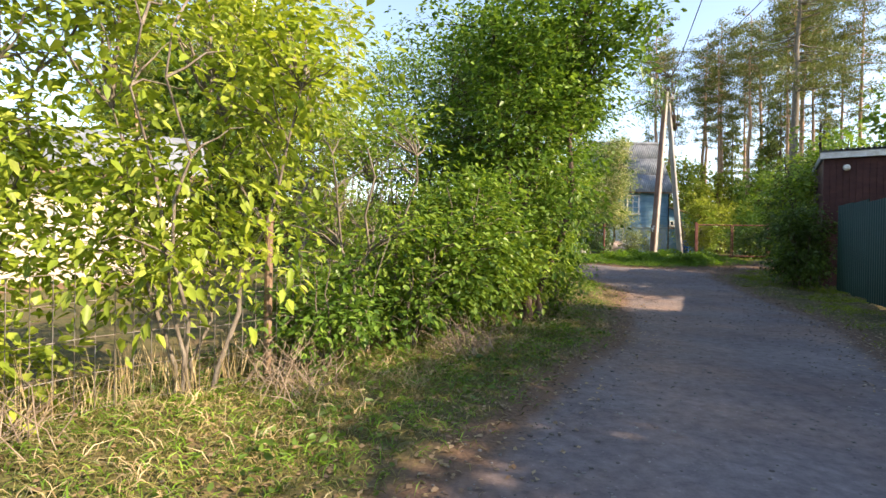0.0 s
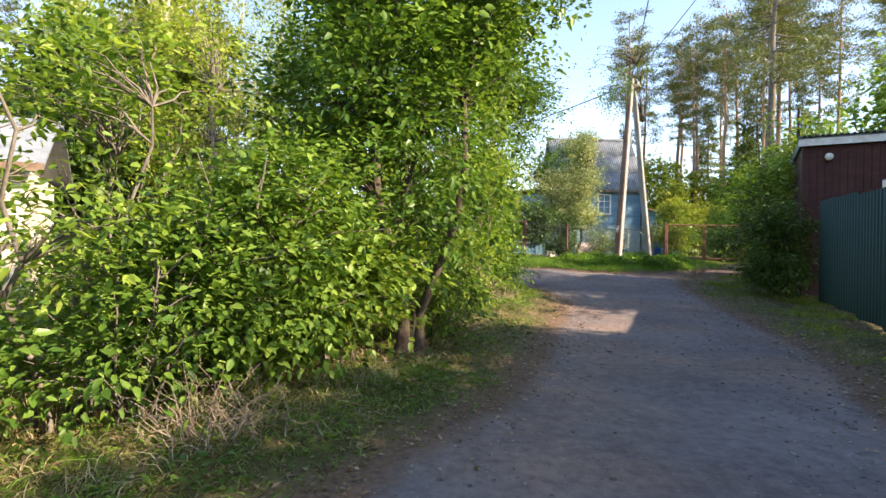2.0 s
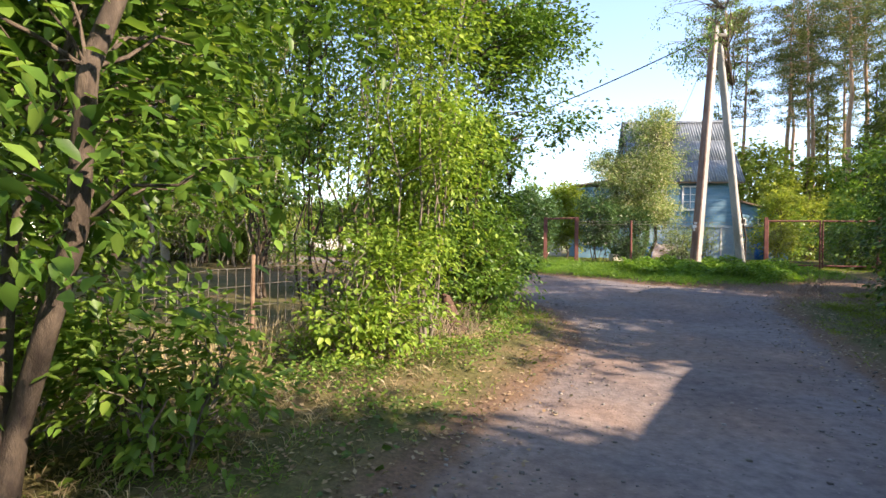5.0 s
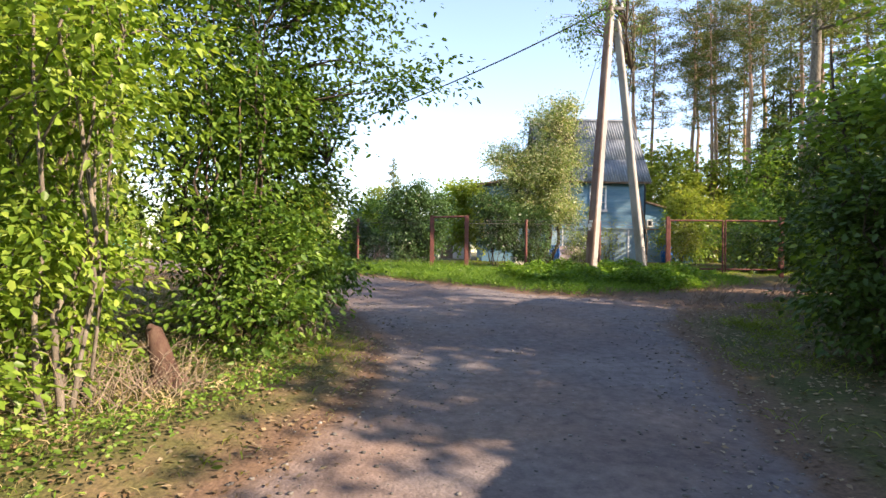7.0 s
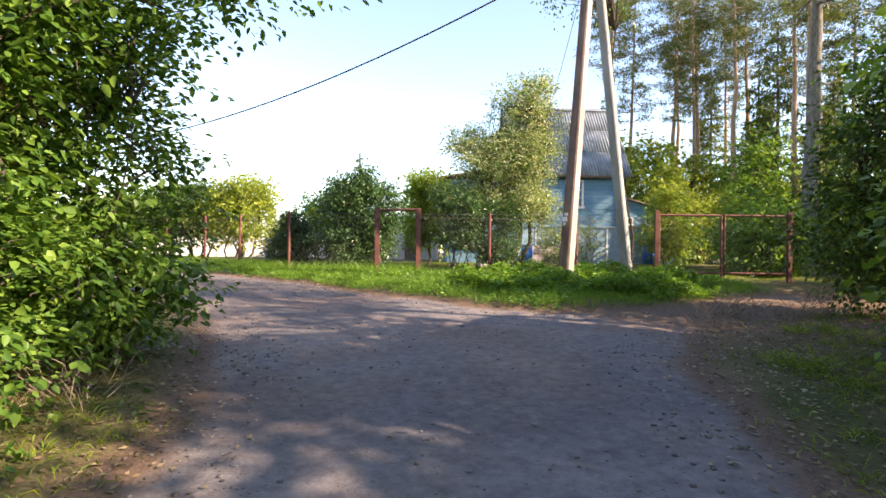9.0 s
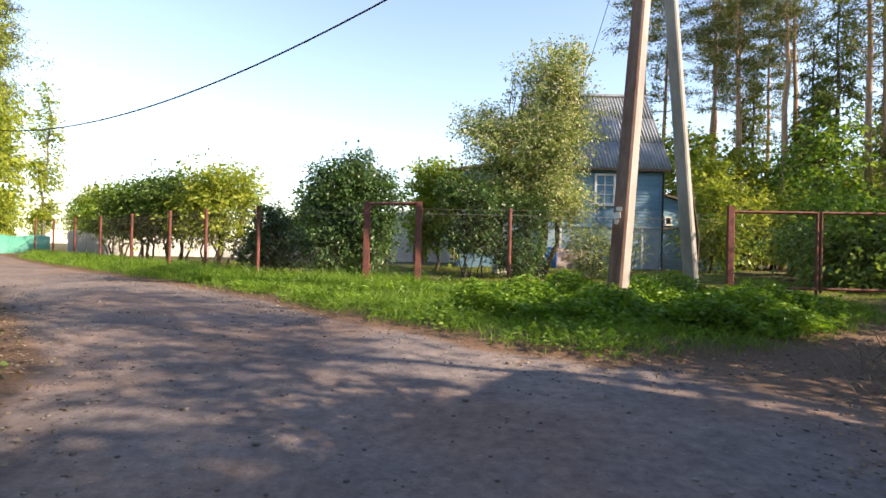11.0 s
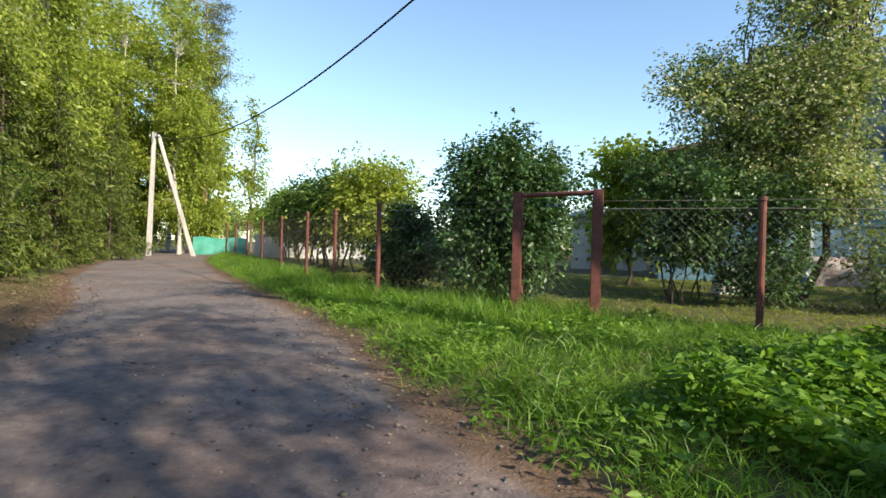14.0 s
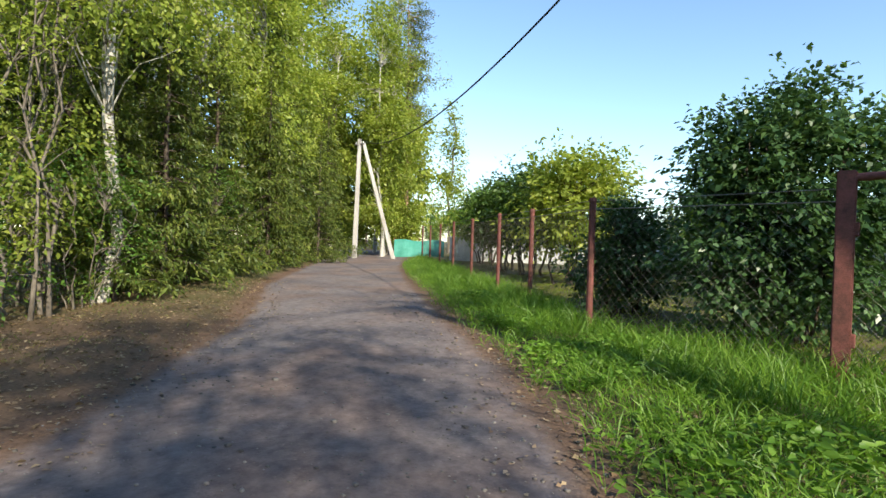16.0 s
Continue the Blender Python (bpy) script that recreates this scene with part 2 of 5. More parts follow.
# ---- builders ----
def fast_mesh(name, co, quads, mat, smooth=False):
    """A mesh from arrays of corners and four-cornered faces."""
    me = bpy.data.meshes.new(name)
    co, quads = np.asarray(co, np.float32), np.asarray(quads, np.int32)
    me.vertices.add(len(co))
    me.vertices.foreach_set("co", co.ravel())
    me.loops.add(quads.size)
    me.loops.foreach_set("vertex_index", quads.ravel())
    me.polygons.add(len(quads))
    me.polygons.foreach_set("loop_start", np.arange(0, quads.size, 4, dtype=np.int32))
    if smooth:
        me.polygons.foreach_set("use_smooth", np.ones(len(quads), bool))
    me.update(calc_edges=True)
    me.materials.append(mat)
    return me


def child(name, me, parent, label=""):
    ob = new(name, me)
    ob.parent = parent
    return tagged(ob, label)


def part(name, bm, mat, parent=None, label="", smooth=False):
    me = bpy.data.meshes.new(name)
    bmesh.ops.recalc_face_normals(bm, faces=bm.faces)
    bm.to_mesh(me)
    bm.free()
    if smooth:
        me.polygons.foreach_set("use_smooth", np.ones(len(me.polygons), bool))
    me.materials.append(mat)
    return child(name, me, parent, label)


def box(bm, lo, hi, m=Matrix()):
    """Adds a box between two corners."""
    vs = [bm.verts.new(m @ Vector((x, y, z))) for x in (lo[0], hi[0]) for y in (lo[1], hi[1]) for z in (lo[2], hi[2])]
    for f in ((0, 1, 3, 2), (4, 6, 7, 5), (0, 4, 5, 1), (2, 3, 7, 6), (0, 2, 6, 4), (1, 5, 7, 3)):
        bm.faces.new([vs[i] for i in f])
    return bm


def boxed(name, lo, hi, mat, parent, label="", bevel=0.0, m=Matrix()):
    bm = box(bmesh.new(), lo, hi, m)
    if bevel:
        bmesh.ops.bevel(bm, geom=bm.edges[:], offset=bevel, segments=1, affect="EDGES")
    return part(name, bm, mat, parent, label)


def thing(name, x, y, z, label, category, turn=0.0, group="", kind=""):
    ob = new(name)
    ob.empty_display_size = 0.2
    ob.matrix_basis = pose(x, y, z, 0, 0, turn)
    return tagged(ob, label, category, group, kind)


class Tubes:
    """Collects tapering tubes and makes one mesh of them."""

    def __init__(self):
        self.co, self.quads, self.count = [], [], 0

    def add(self, points, radii, sides=6):
        pts = np.asarray(points, float)
        rad = np.broadcast_to(np.asarray(radii, float), (len(pts),))
        d = np.gradient(pts, axis=0)
        d /= np.linalg.norm(d, axis=1)[:, None] + 1e-9
        ref = np.where(np.abs(d[:, 2:3]) > 0.9, np.array([[1.0, 0, 0]]), np.array([[0, 0, 1.0]]))
        a = np.cross(d, ref)
        a /= np.linalg.norm(a, axis=1)[:, None] + 1e-9
        b = np.cross(d, a)
        ang = np.arange(sides) * 2 * np.pi / sides
        ring = pts[:, None] + rad[:, None, None] * (np.cos(ang)[None, :, None] * a[:, None] + np.sin(ang)[None, :, None] * b[:, None])
        base = self.count
        i, j = np.meshgrid(np.arange(len(pts) - 1), np.arange(sides), indexing="ij")
        k = (j + 1) % sides
        self.quads.append(base + np.stack([i * sides + j, i * sides + k, (i + 1) * sides + k, (i + 1) * sides + j], -1).reshape(-1, 4))
        self.co.append(ring.reshape(-1, 3))
        self.count += len(pts) * sides

    def mesh(self, name, mat):
        return fast_mesh(name, np.concatenate(self.co), np.concatenate(self.quads), mat, True)


def unit(v):
    return v / (np.linalg.norm(v, axis=-1, keepdims=True) + 1e-9)


def blades(rng, base, heading, length, width, bend=0.0, belly=0.45, tilt=0.6, oval=False):
    """Leaves or blades, folded along the middle: their corners and faces. Four-cornered kites, or rounder six-cornered leaves."""
    n = len(base)
    heading = unit(heading)
    side = unit(np.cross(heading, np.array([0, 0, 1.0]) + rng.normal(0, tilt, (n, 3))))
    up = np.cross(side, heading)
    L, W = np.broadcast_to(length, (n,))[:, None], np.broadcast_to(width, (n,))[:, None]
    if oval:
        down = np.array([0, 0, 1.0]) * (L * bend)
        lo, hi = base + heading * L * 0.3 - down * 0.1, base + heading * L * 0.72 - down * 0.5
        co = np.stack([base, lo + side * W * 0.5 + up * W * 0.14, hi + side * W * 0.36 + up * W * 0.1, base + heading * L - down,
                       hi - side * W * 0.36 + up * W * 0.1, lo - side * W * 0.5 + up * W * 0.14], 1).reshape(-1, 3)
        q = (np.arange(n)[:, None, None] * 6 + np.array([[0, 1, 2, 3], [0, 3, 4, 5]])[None]).reshape(-1, 4)
        return co, q
    mid = base + heading * L * belly
    tip = base + heading * L - np.array([0, 0, 1.0]) * (L * bend)
    co = np.stack([base, mid + side * W / 2 + up * W * 0.15, tip, mid - side * W / 2 + up * W * 0.15], 1).reshape(-1, 3)
    return co, np.arange(4 * n).reshape(n, 4)


def curve_points(a, b, rng, steps=5, sag=0.0, wob=0.05):
    t = np.linspace(0, 1, steps)[:, None]
    a, b = np.asarray(a, float), np.asarray(b, float)
    w = rng.normal(0, wob, (steps, 3)) * np.linalg.norm(b - a)
    w[0] = w[-1] = 0
    return a + (b - a) * t + w + np.array([0, 0, 1.0]) * (sag * np.linalg.norm(b - a) * np.sin(np.pi * t))


def leafy(name, x, y, label, category, stems, blobs, leaves, leaf, leaf_mat, bark_mat, seed, clump=0.28, per=45,
          droop=0.0, shell=0.55, extra=None, group="", limbs=140, bend=0.15, holes=0.35, z=None, oval=False):
    """A bush or broadleaved tree. stems: (foot x, y, top x, y, z, radius); blobs: (x, y, z, rx, ry, rz) that the crown fills with
    uneven clumps of leaves, each clump on a limb; leaf: length and width."""
    rng = np.random.default_rng(seed)
    root = thing(name, x, y, ground_z(x, y) if z is None else z, label, category, group=group)
    tubes, nodes_at = Tubes(), []
    for fx, fy, tx, ty, tz, r in stems:
        pts = curve_points((fx, fy, -0.15), (tx, ty, tz), rng, 8, 0, 0.02)
        tubes.add(pts, np.linspace(r, r * 0.3, 8) * np.where(np.arange(8) == 0, 1.35, 1.0), 8 if r > 0.06 else 5)
        nodes_at.append(pts[2:])
    nodes_at = np.concatenate(nodes_at)
    vol = np.array([b[3] * b[4] * b[5] for b in blobs]) ** 0.75
    n_clumps = max(4, leaves // per)
    which = rng.choice(len(blobs), n_clumps, p=vol / vol.sum())
    B = np.array(blobs, float)[which]
    d = unit(rng.normal(0, 1, (n_clumps, 3)))
    lump = 1 + 0.28 * np.sin(d[:, 0] * 5 + which * 1.7) * np.cos(d[:, 1] * 4 + d[:, 2] * 3 + seed)
    rad = (shell + (1 - shell) * rng.random(n_clumps)) * lump * rng.choice([1.0, 1.06, 0.8], n_clumps)
    C = B[:, :3] + d * B[:, 3:] * rad[:, None]
    C[:, 2] = np.maximum(C[:, 2], 0.12 + 0.25 * rng.random(n_clumps))
    keep = np.array([noise.noise(Vector(c) * 0.9 + Vector((seed * 3.1, 0, 0))) for c in C]) > (holes - 0.75)
    C = C[keep]
    for c in C[:limbs]:
        dist = np.linalg.norm(nodes_at - c, axis=1) + np.maximum(0, nodes_at[:, 2] - c[2] + 0.2) * 1.5
        s = nodes_at[dist.argmin()]
        ln = np.linalg.norm(c - s)
        tubes.add(curve_points(s, c, rng, 5, 0.08 if droop == 0 else 0.18, 0.03), np.linspace(0.006 + 0.008 * ln, 0.0025, 5), 4)
    child("trunk" if len(stems) < 3 else "branchwork", tubes.mesh(name + "_wood", bark_mat), root)
    n = len(C) * per
    own = np.repeat(np.arange(len(C)), per)
    spread = clump * (0.7 + 0.6 * rng.random(len(C)))[own][:, None]
    sprays = 6
    to_mid = C - np.array([0, 0, np.mean([b[2] for b in blobs])])
    sd = unit(rng.normal(0, 1, (len(C), sprays, 3)) * np.array([1, 1, 0.5]) + 0.5 * unit(to_mid)[:, None] + np.array([0, 0, 0.15 - droop]))
    mine = sd[own, rng.integers(0, sprays, n)]
    along = rng.random(n) ** 0.8
    off = mine * along[:, None] * 2.1 * spread + rng.normal(0, 0.16, (n, 3)) * spread
    off[:, 2] -= (0.25 * along ** 2 + droop * 0.8 * np.abs(rng.normal(0, 1, n))) * spread[:, 0]
    P = C[own] + off
    P[:, 2] = np.maximum(P[:, 2], 0.03)
    H = mine * 0.8 + rng.normal(0, 0.6, (n, 3)) * np.array([1, 1, 0.4 if oval else 0.6]) + np.array([0, 0, -0.2 - 0.7 * droop])
    size = 0.65 + 0.6 * rng.random(n)
    co, q = blades(rng, P, H, leaf[0] * size, leaf[1] * size, bend, tilt=0.42 if oval else 0.6, oval=oval)
    crown = child("crown", fast_mesh(name + "_leaves", co, q, leaf_mat), root)
    if extra:
        mat2, share, size2 = extra
        pick = rng.random(n) < share
        co, q = blades(rng, P[pick] + rng.normal(0, 0.05, (pick.sum(), 3)), rng.normal(0, 1, (pick.sum(), 3)), size2, size2, 0.1)
        child("blossom", fast_mesh(name + "_blossom", co, q, mat2), root, "pale cream blossom")
    return root


def conifer(name, label, category, height, foot_r, first, reach, whorls, needle, count, leaf_mat, bark_mat, seed, droop, sparse=0.0, tuft=0.25, lean=0.0):
    """A pine or spruce at the origin: limbs in whorls from the height first up, needles in tufts along them."""
    rng = np.random.default_rng(seed)
    root = thing(name, 0, 0, 0, label, category)
    tubes = Tubes()
    axis = curve_points((0, 0, -0.2), (lean, 0, height), rng, 12, 0, 0.0022)
    tubes.add(axis, np.linspace(foot_r, 0.03, 12) ** 1.0, 9)
    P, H = [], []
    for w in np.linspace(0, 1, whorls):
        z = first + (height - first) * w ** 0.9
        at = np.array([np.interp(z, axis[:, 2], axis[:, i]) for i in range(3)])
        r = reach(w)
        for k in range(rng.integers(3, 6)):
            if rng.random() < sparse:
                continue
            a = rng.random() * 6.283
            ln = r * (0.6 + 0.55 * rng.random())
            end = at + np.array([math.cos(a) * ln, math.sin(a) * ln, droop * ln + rng.normal(0, 0.12) * ln])
            pts = curve_points(at, end, rng, 6, 0.10 if droop < 0 else -0.06, 0.03)
            tubes.add(pts, np.linspace(0.015 + 0.014 * ln, 0.006, 6), 4)
            m = max(6, int(count * ln))
            t = 0.25 + 0.75 * rng.random(m) ** 0.7
            p = np.stack([np.interp(t, np.linspace(0, 1, 6), pts[:, i]) for i in range(3)], 1)
            wide = tuft * (0.5 + ln * 0.16)
            p += rng.normal(0, 1, (m, 3)) * np.array([wide, wide, wide * 0.45])
            P.append(p)
            out = (end - at) / ln
            H.append(out * 0.8 + rng.normal(0, 0.7, (m, 3)) + np.array([0, 0, 0.35 if droop >= -0.05 else -0.3]))
    P, H = np.concatenate(P), np.concatenate(H)
    child("trunk", tubes.mesh(name + "_wood", bark_mat), root)
    s = 0.7 + 0.6 * rng.random(len(P))
    co, q = blades(rng, P, H, needle[0] * s, needle[1] * s, 0.1)
    child("crown", fast_mesh(name + "_needles", co, q, leaf_mat), root)
    return root


# ---- lie of the land ----
ROAD_LEFT = [(-9, -14), (-4.5, -5.5), (-2.2, -1.2), (-1.0, 1.0), (0.0, 2.8), (0.5, 3.8), (1.4, 5.6), (2.4, 7.1), (3.3, 9.4), (3.75, 11.0), (4.3, 12.6), (4.9, 14.4), (4.75, 16.5), (4.1, 18.4),
             (3.1, 20.6), (1.0, 23.0), (-2.1, 26.1), (-6.7, 29.3), (-12.6, 34.8), (-22, 42.5), (-40, 55)]
ROAD_RIGHT = [(-5, -16), (-0.6, -6), (1.6, -1.2), (3.2, 2.2), (4.9, 5.7), (5.95, 7.6), (6.95, 9.7), (7.9, 13.4), (8.6, 15.8), (9.0, 17.9), (10.0, 19.6), (12.5, 21.0), (14.5, 22.8), (14.7, 24.2), (12.6, 23.0), (10.2, 21.4),
              (8.4, 21.0), (7.2, 21.7), (5.0, 23.7), (3.9, 25.0), (2.4, 26.5), (0.1, 28.3), (-2.7, 30.8), (-6.0, 33.7), (-10.2, 37.7), (-18, 46), (-36, 60)]
ROAD = np.array(ROAD_LEFT + ROAD_RIGHT[::-1], float)


def road_distance(x, y):
    """Metres outside the road's edge; negative on the road."""
    x, y = np.asarray(x, float), np.asarray(y, float)
    best, inside = np.full(x.shape, 1e9), np.zeros(x.shape, bool)
    for (ax, ay), (bx, by) in zip(ROAD, np.roll(ROAD, -1, 0)):
        dx, dy = bx - ax, by - ay
        t = np.clip(((x - ax) * dx + (y - ay) * dy) / (dx * dx + dy * dy), 0, 1)
        best = np.minimum(best, np.hypot(x - ax - t * dx, y - ay - t * dy))
        cross = (ay > y) != (by > y)
        inside ^= cross & (x < ax + (y - ay) * dx / (dy if dy else 1e-9))
    return np.where(inside, -best, best)


def land(x, y, d=None):
    """Height of the ground."""
    x, y = np.asarray(x, float), np.asarray(y, float)
    d = road_distance(x, y) if d is None else d
    z = np.interp(y, [-40, 0, 12, 16, 22, 28, 42, 400], [0, 0, 0.12, 0.3, 0.62, 0.80, 0.95, 0.95])
    s = np.clip((d + 0.1) / 1.1, 0, 1)
    z = z + 0.09 * s * s * (3 - 2 * s)
    near = np.exp(-np.maximum(0, np.hypot(x - 3, y - 18) - 30) / 12)
    z = z + near * (0.02 * np.sin(x * 1.3 + y * 0.4) * np.sin(y * 0.9 - x * 0.5) + np.clip(d, 0, 1) * 0.03 * np.sin(x * 2.9 + 1) * np.sin(y * 2.3))
    return z + 0.012 * np.sin(x * 3.1 + 0.5 * y) * np.cos(y * 1.9) * (d < 0.5)


def ground_z(x, y):
    return float(land(np.array([x]), np.array([y]))[0])


def grid_line(lo, hi, step, far, grow):
    mid = list(np.arange(lo, hi + step / 2, step))
    left, right, s = [], [], step
    while (right[-1] if right else hi) < far:
        s *= grow
        right.append((right[-1] if right else hi) + s)
        left.append((left[-1] if left else lo) - s)
    return np.array(left[::-1] + mid + right)


def build_land():
    gx, gy = grid_line(-16, 17, 0.17, 1500, 1.17), grid_line(-3, 40, 0.17, 1500, 1.17)
    X, Y = np.meshgrid(gx, gy, indexing="ij")
    D = road_distance(X, Y)
    Z = land(X, Y, D)
    co = np.stack([X, Y, Z], -1).reshape(-1, 3)
    i, j = np.meshgrid(np.arange(len(gx) - 1), np.arange(len(gy) - 1), indexing="ij")
    ny = len(gy)
    q = np.stack([i * ny + j, (i + 1) * ny + j, (i + 1) * ny + j + 1, i * ny + j + 1], -1).reshape(-1, 4)
    track = np.clip(0.5 - D.reshape(-1) / 0.9, 0, 1)
    mudx, mudy = co[:, 0], co[:, 1]
    bare = np.clip(1.85 - np.hypot((mudx - 12.2) / 3.8, (mudy - 21.4) / 2.3), 0, 1)
    bare = np.maximum(bare, np.clip(1.25 - np.hypot((mudx + 0.5) / 5.0, (mudy - 23.5) / 4.5), 0, 0.85))
    on_road = D.reshape(-1)[q].mean(1) < 0.15
    for name, faces, label, cat in (("road", q[on_road], "packed grey gravel lane with brown edges", "road"), ("ground", q[~on_road], "mossy earth with dry grass and leaf litter", "ground")):
        used, idx = np.unique(faces, return_inverse=True)
        me = fast_mesh(name, co[used], idx.reshape(-1, 4), EARTH, True)
        for key, val in (("track", track), ("bare", bare)):
            me.attributes.new(key, "FLOAT", "POINT").data.foreach_set("value", val[used].astype(np.float32))
        tagged(new(name, me), label, cat, kind="structure")


build_land()

# ---- blue house behind the fence ----
def corrugated(name, width, length, mat, parent, m, pitch=0.15, depth=0.028):
    """A wavy sheet in its own x (across the waves) and y (down the slope)."""
    n = int(width / pitch * 6)
    u = np.linspace(0, width, n + 1)
    w = depth * np.cos(u / pitch * 2 * np.pi)
    co, q = [], []
    for off in (0.0, -0.008):
        for y in (0.0, length):
            co += [m @ Vector((a, y, b + off)) for a, b in zip(u, w)]
    k = n + 1
    for i in range(n):
        q += [(i, i + 1, k + i + 1, k + i), (2 * k + i, 3 * k + i, 3 * k + i + 1, 2 * k + i + 1), (i, 2 * k + i, 2 * k + i + 1, i + 1), (k + i, k + i + 1, 3 * k + i + 1, 3 * k + i)]
    return child(name, fast_mesh(name, np.array(co), np.array(q), mat, True), parent)


def window(parent, x, y, z, w, h, name="window", bars=(1, 2), frame_w=0.09):
    """A framed window in a wall that faces -y; x, z its lower left corner."""
    top = new(name)
    top.parent = parent
    for nm, lo, hi in (("window_frame", (x - frame_w, y - 0.06, z - frame_w), (x, y + 0.05, z + h + frame_w)), ("window_frame", (x + w, y - 0.06, z - frame_w), (x + w + frame_w, y + 0.05, z + h + frame_w)),
                       ("window_frame", (x, y - 0.06, z + h), (x + w, y + 0.05, z + h + frame_w)), ("window_sill", (x - frame_w - 0.04, y - 0.12, z - frame_w - 0.03), (x + w + frame_w + 0.04, y + 0.05, z))):
        boxed(nm, lo, hi, WHITE_PAINT, top)
    for i in range(1, bars[0] + 1):
        a = x + w * i / (bars[0] + 1)
        boxed("glazing_bar", (a - 0.022, y - 0.025, z), (a + 0.022, y + 0.02, z + h), WHITE_PAINT, top)
    for i in range(1, bars[1] + 1):
        a = z + h * i / (bars[1] + 1)
        boxed("glazing_bar", (x, y - 0.022, a - 0.018), (x + w, y + 0.018, a + 0.018), WHITE_PAINT, top)
    boxed("pane", (x, y + 0.02, z), (x + w, y + 0.03, z + h), GLASS, top, "dark reflecting glass")
    return top


def house():
    h = thing("house", 13.3, 43.5, 0.9, "blue clapboard country house with steep grey corrugated roof", "house")
    m = h.matrix_basis.inverted()
    W = lambda x, y, z: m @ Vector((x, y, z))
    x0, x1, yf, yb, eave, ridge, mid = 11.2, 16.95, 40.5, 46.5, 5.62, 9.9, 43.5
    # core walls
    bm = bmesh.new()
    box(bm, W(x0, yf + 0.03, 0.8), W(x1, yb, eave))
    part("wall", bm, BLUE_BOARD, h)
    for x in (x0, x1 - 0.2):
        bm = bmesh.new()
        a = [bm.verts.new(W(xx, yy, zz)) for xx in (x, x + 0.2) for yy, zz in ((yf + 0.1, eave), (yb - 0.1, eave), (mid, ridge - 0.15))]
        bm.faces.new(a[:3]), bm.faces.new(a[3:])
        for i in range(3):
            bm.faces.new((a[i], a[(i + 1) % 3], a[3 + (i + 1) % 3], a[3 + i]))
        part("gable_wall", bm, BLUE_BOARD, h)
    # clapboards
    z = 3.02
    while z < eave - 0.05:
        top = min(z + 0.155, eave)
        bm = bmesh.new()
        v = [bm.verts.new(W(xx, yy, zz)) for xx in (x0 - 0.02, x1 + 0.02) for yy, zz in ((yf - 0.035, z), (yf + 0.03, z), (yf + 0.03, top), (yf - 0.008, top))]
        for f in ((0, 1, 2, 3), (7, 6, 5, 4), (0, 3, 7, 4), (1, 5, 6, 2), (0, 4, 5, 1), (3, 2, 6, 7)):
            bm.faces.new([v[i] for i in f])
        part("board", bm, BLUE_BOARD, h)
        z += 0.15
    # ledge and lower panels
    boxed("ledge", W(x0 - 0.05, yf - 0.10, 2.93), W(x1 + 0.06, yf + 0.03, 3.01), PALE_BOARD, h, "weathered pale ledge board")
    for a, b in ((11.25, 12.3), (12.36, 13.6), (13.66, 15.0), (15.06, 16.1), (16.16, 16.9)):
        boxed("lower_panel", W(a, yf - 0.02, 0.95), W(b, yf + 0.03, 2.9), PALE_BOARD, h, "pale blue painted panel", 0.006)
    for a in (12.33, 13.62, 16.12):
        boxed("batten", W(a - 0.04, yf - 0.05, 0.95), W(a + 0.04, yf + 0.03, 2.9), WHITE_PAINT, h)
    for a in (x0, x1):
        boxed("corner_board", W(a - 0.07, yf - 0.06, 3.01), W(a + 0.07, yf + 0.05, eave), BLUE_BOARD, h)
    boxed("downpipe", W(x1 + 0.02, yf - 0.16, 1.0), W(x1 + 0.1, yf - 0.08, eave - 0.1), CABLE, h, "black downpipe", 0.02)
    boxed("eave_board", W(x0 - 0.35, yf - 0.38, eave - 0.08), W(x1 + 0.3, yf - 0.33, eave + 0.06), BROWN_WOOD, h, "dark eaves board")
    boxed("soffit", W(x0 - 0.3, yf - 0.33, eave - 0.05), W(x1 + 0.25, yf, eave - 0.02), BROWN_WOOD, h)
    # roof: rows of sheets on each slope
    run, rise = mid - (yf - 0.38), ridge - (eave - 0.02)
    slope = math.atan2(rise, run)
    full = math.hypot(run, rise)
    for side in (1, -1):
        for r in range(3):
            for c in range(7):
                w = (x1 + 0.33 - x0 + 0.33) / 7
                ln = full / 3 + 0.12
                if side == 1:
                    base = m @ Matrix.Translation((x0 - 0.33 + c * w, yf - 0.38, eave - 0.02)) @ Matrix.Rotation(slope, 4, "X")
                else:
                    base = m @ Matrix.Translation((x1 + 0.33 - c * w, yb + 0.38, eave - 0.02)) @ Matrix.Rotation(math.pi, 4, "Z") @ Matrix.Rotation(slope, 4, "X")
                corrugated("roof_sheet", w + 0.02, ln, SLATE, h, base @ Matrix.Translation((0, r * full / 3, 0.05 + 0.006 * r)))
    bm = bmesh.new()
    for yy in (-1, 1):
        box(bm, (-0.01, 0 if yy > 0 else -0.24, 0), (x1 - x0 + 0.68, 0.24 if yy > 0 else 0, 0.02), Matrix.Translation(W(x0 - 0.34, mid, ridge + 0.12)) @ Matrix.Rotation(-slope * yy * 0.8, 4, "X"))
    part("ridge_cap", bm, SLATE, h)
    for x in (x0 - 0.36, x1 + 0.33):
        bm = box(bmesh.new(), (0, 0, -0.14), (0.03, full, 0.03), Matrix.Translation(W(x, yf - 0.38, eave)) @ Matrix.Rotation(slope, 4, "X"))
        part("verge_board", bm, BROWN_WOOD, h)
    window(h, *W(13.95, yf - 0.03, 4.05), 0.78, 1.28)
    window(h, *W(11.9, yf - 0.03, 4.05), 0.78, 1.28)
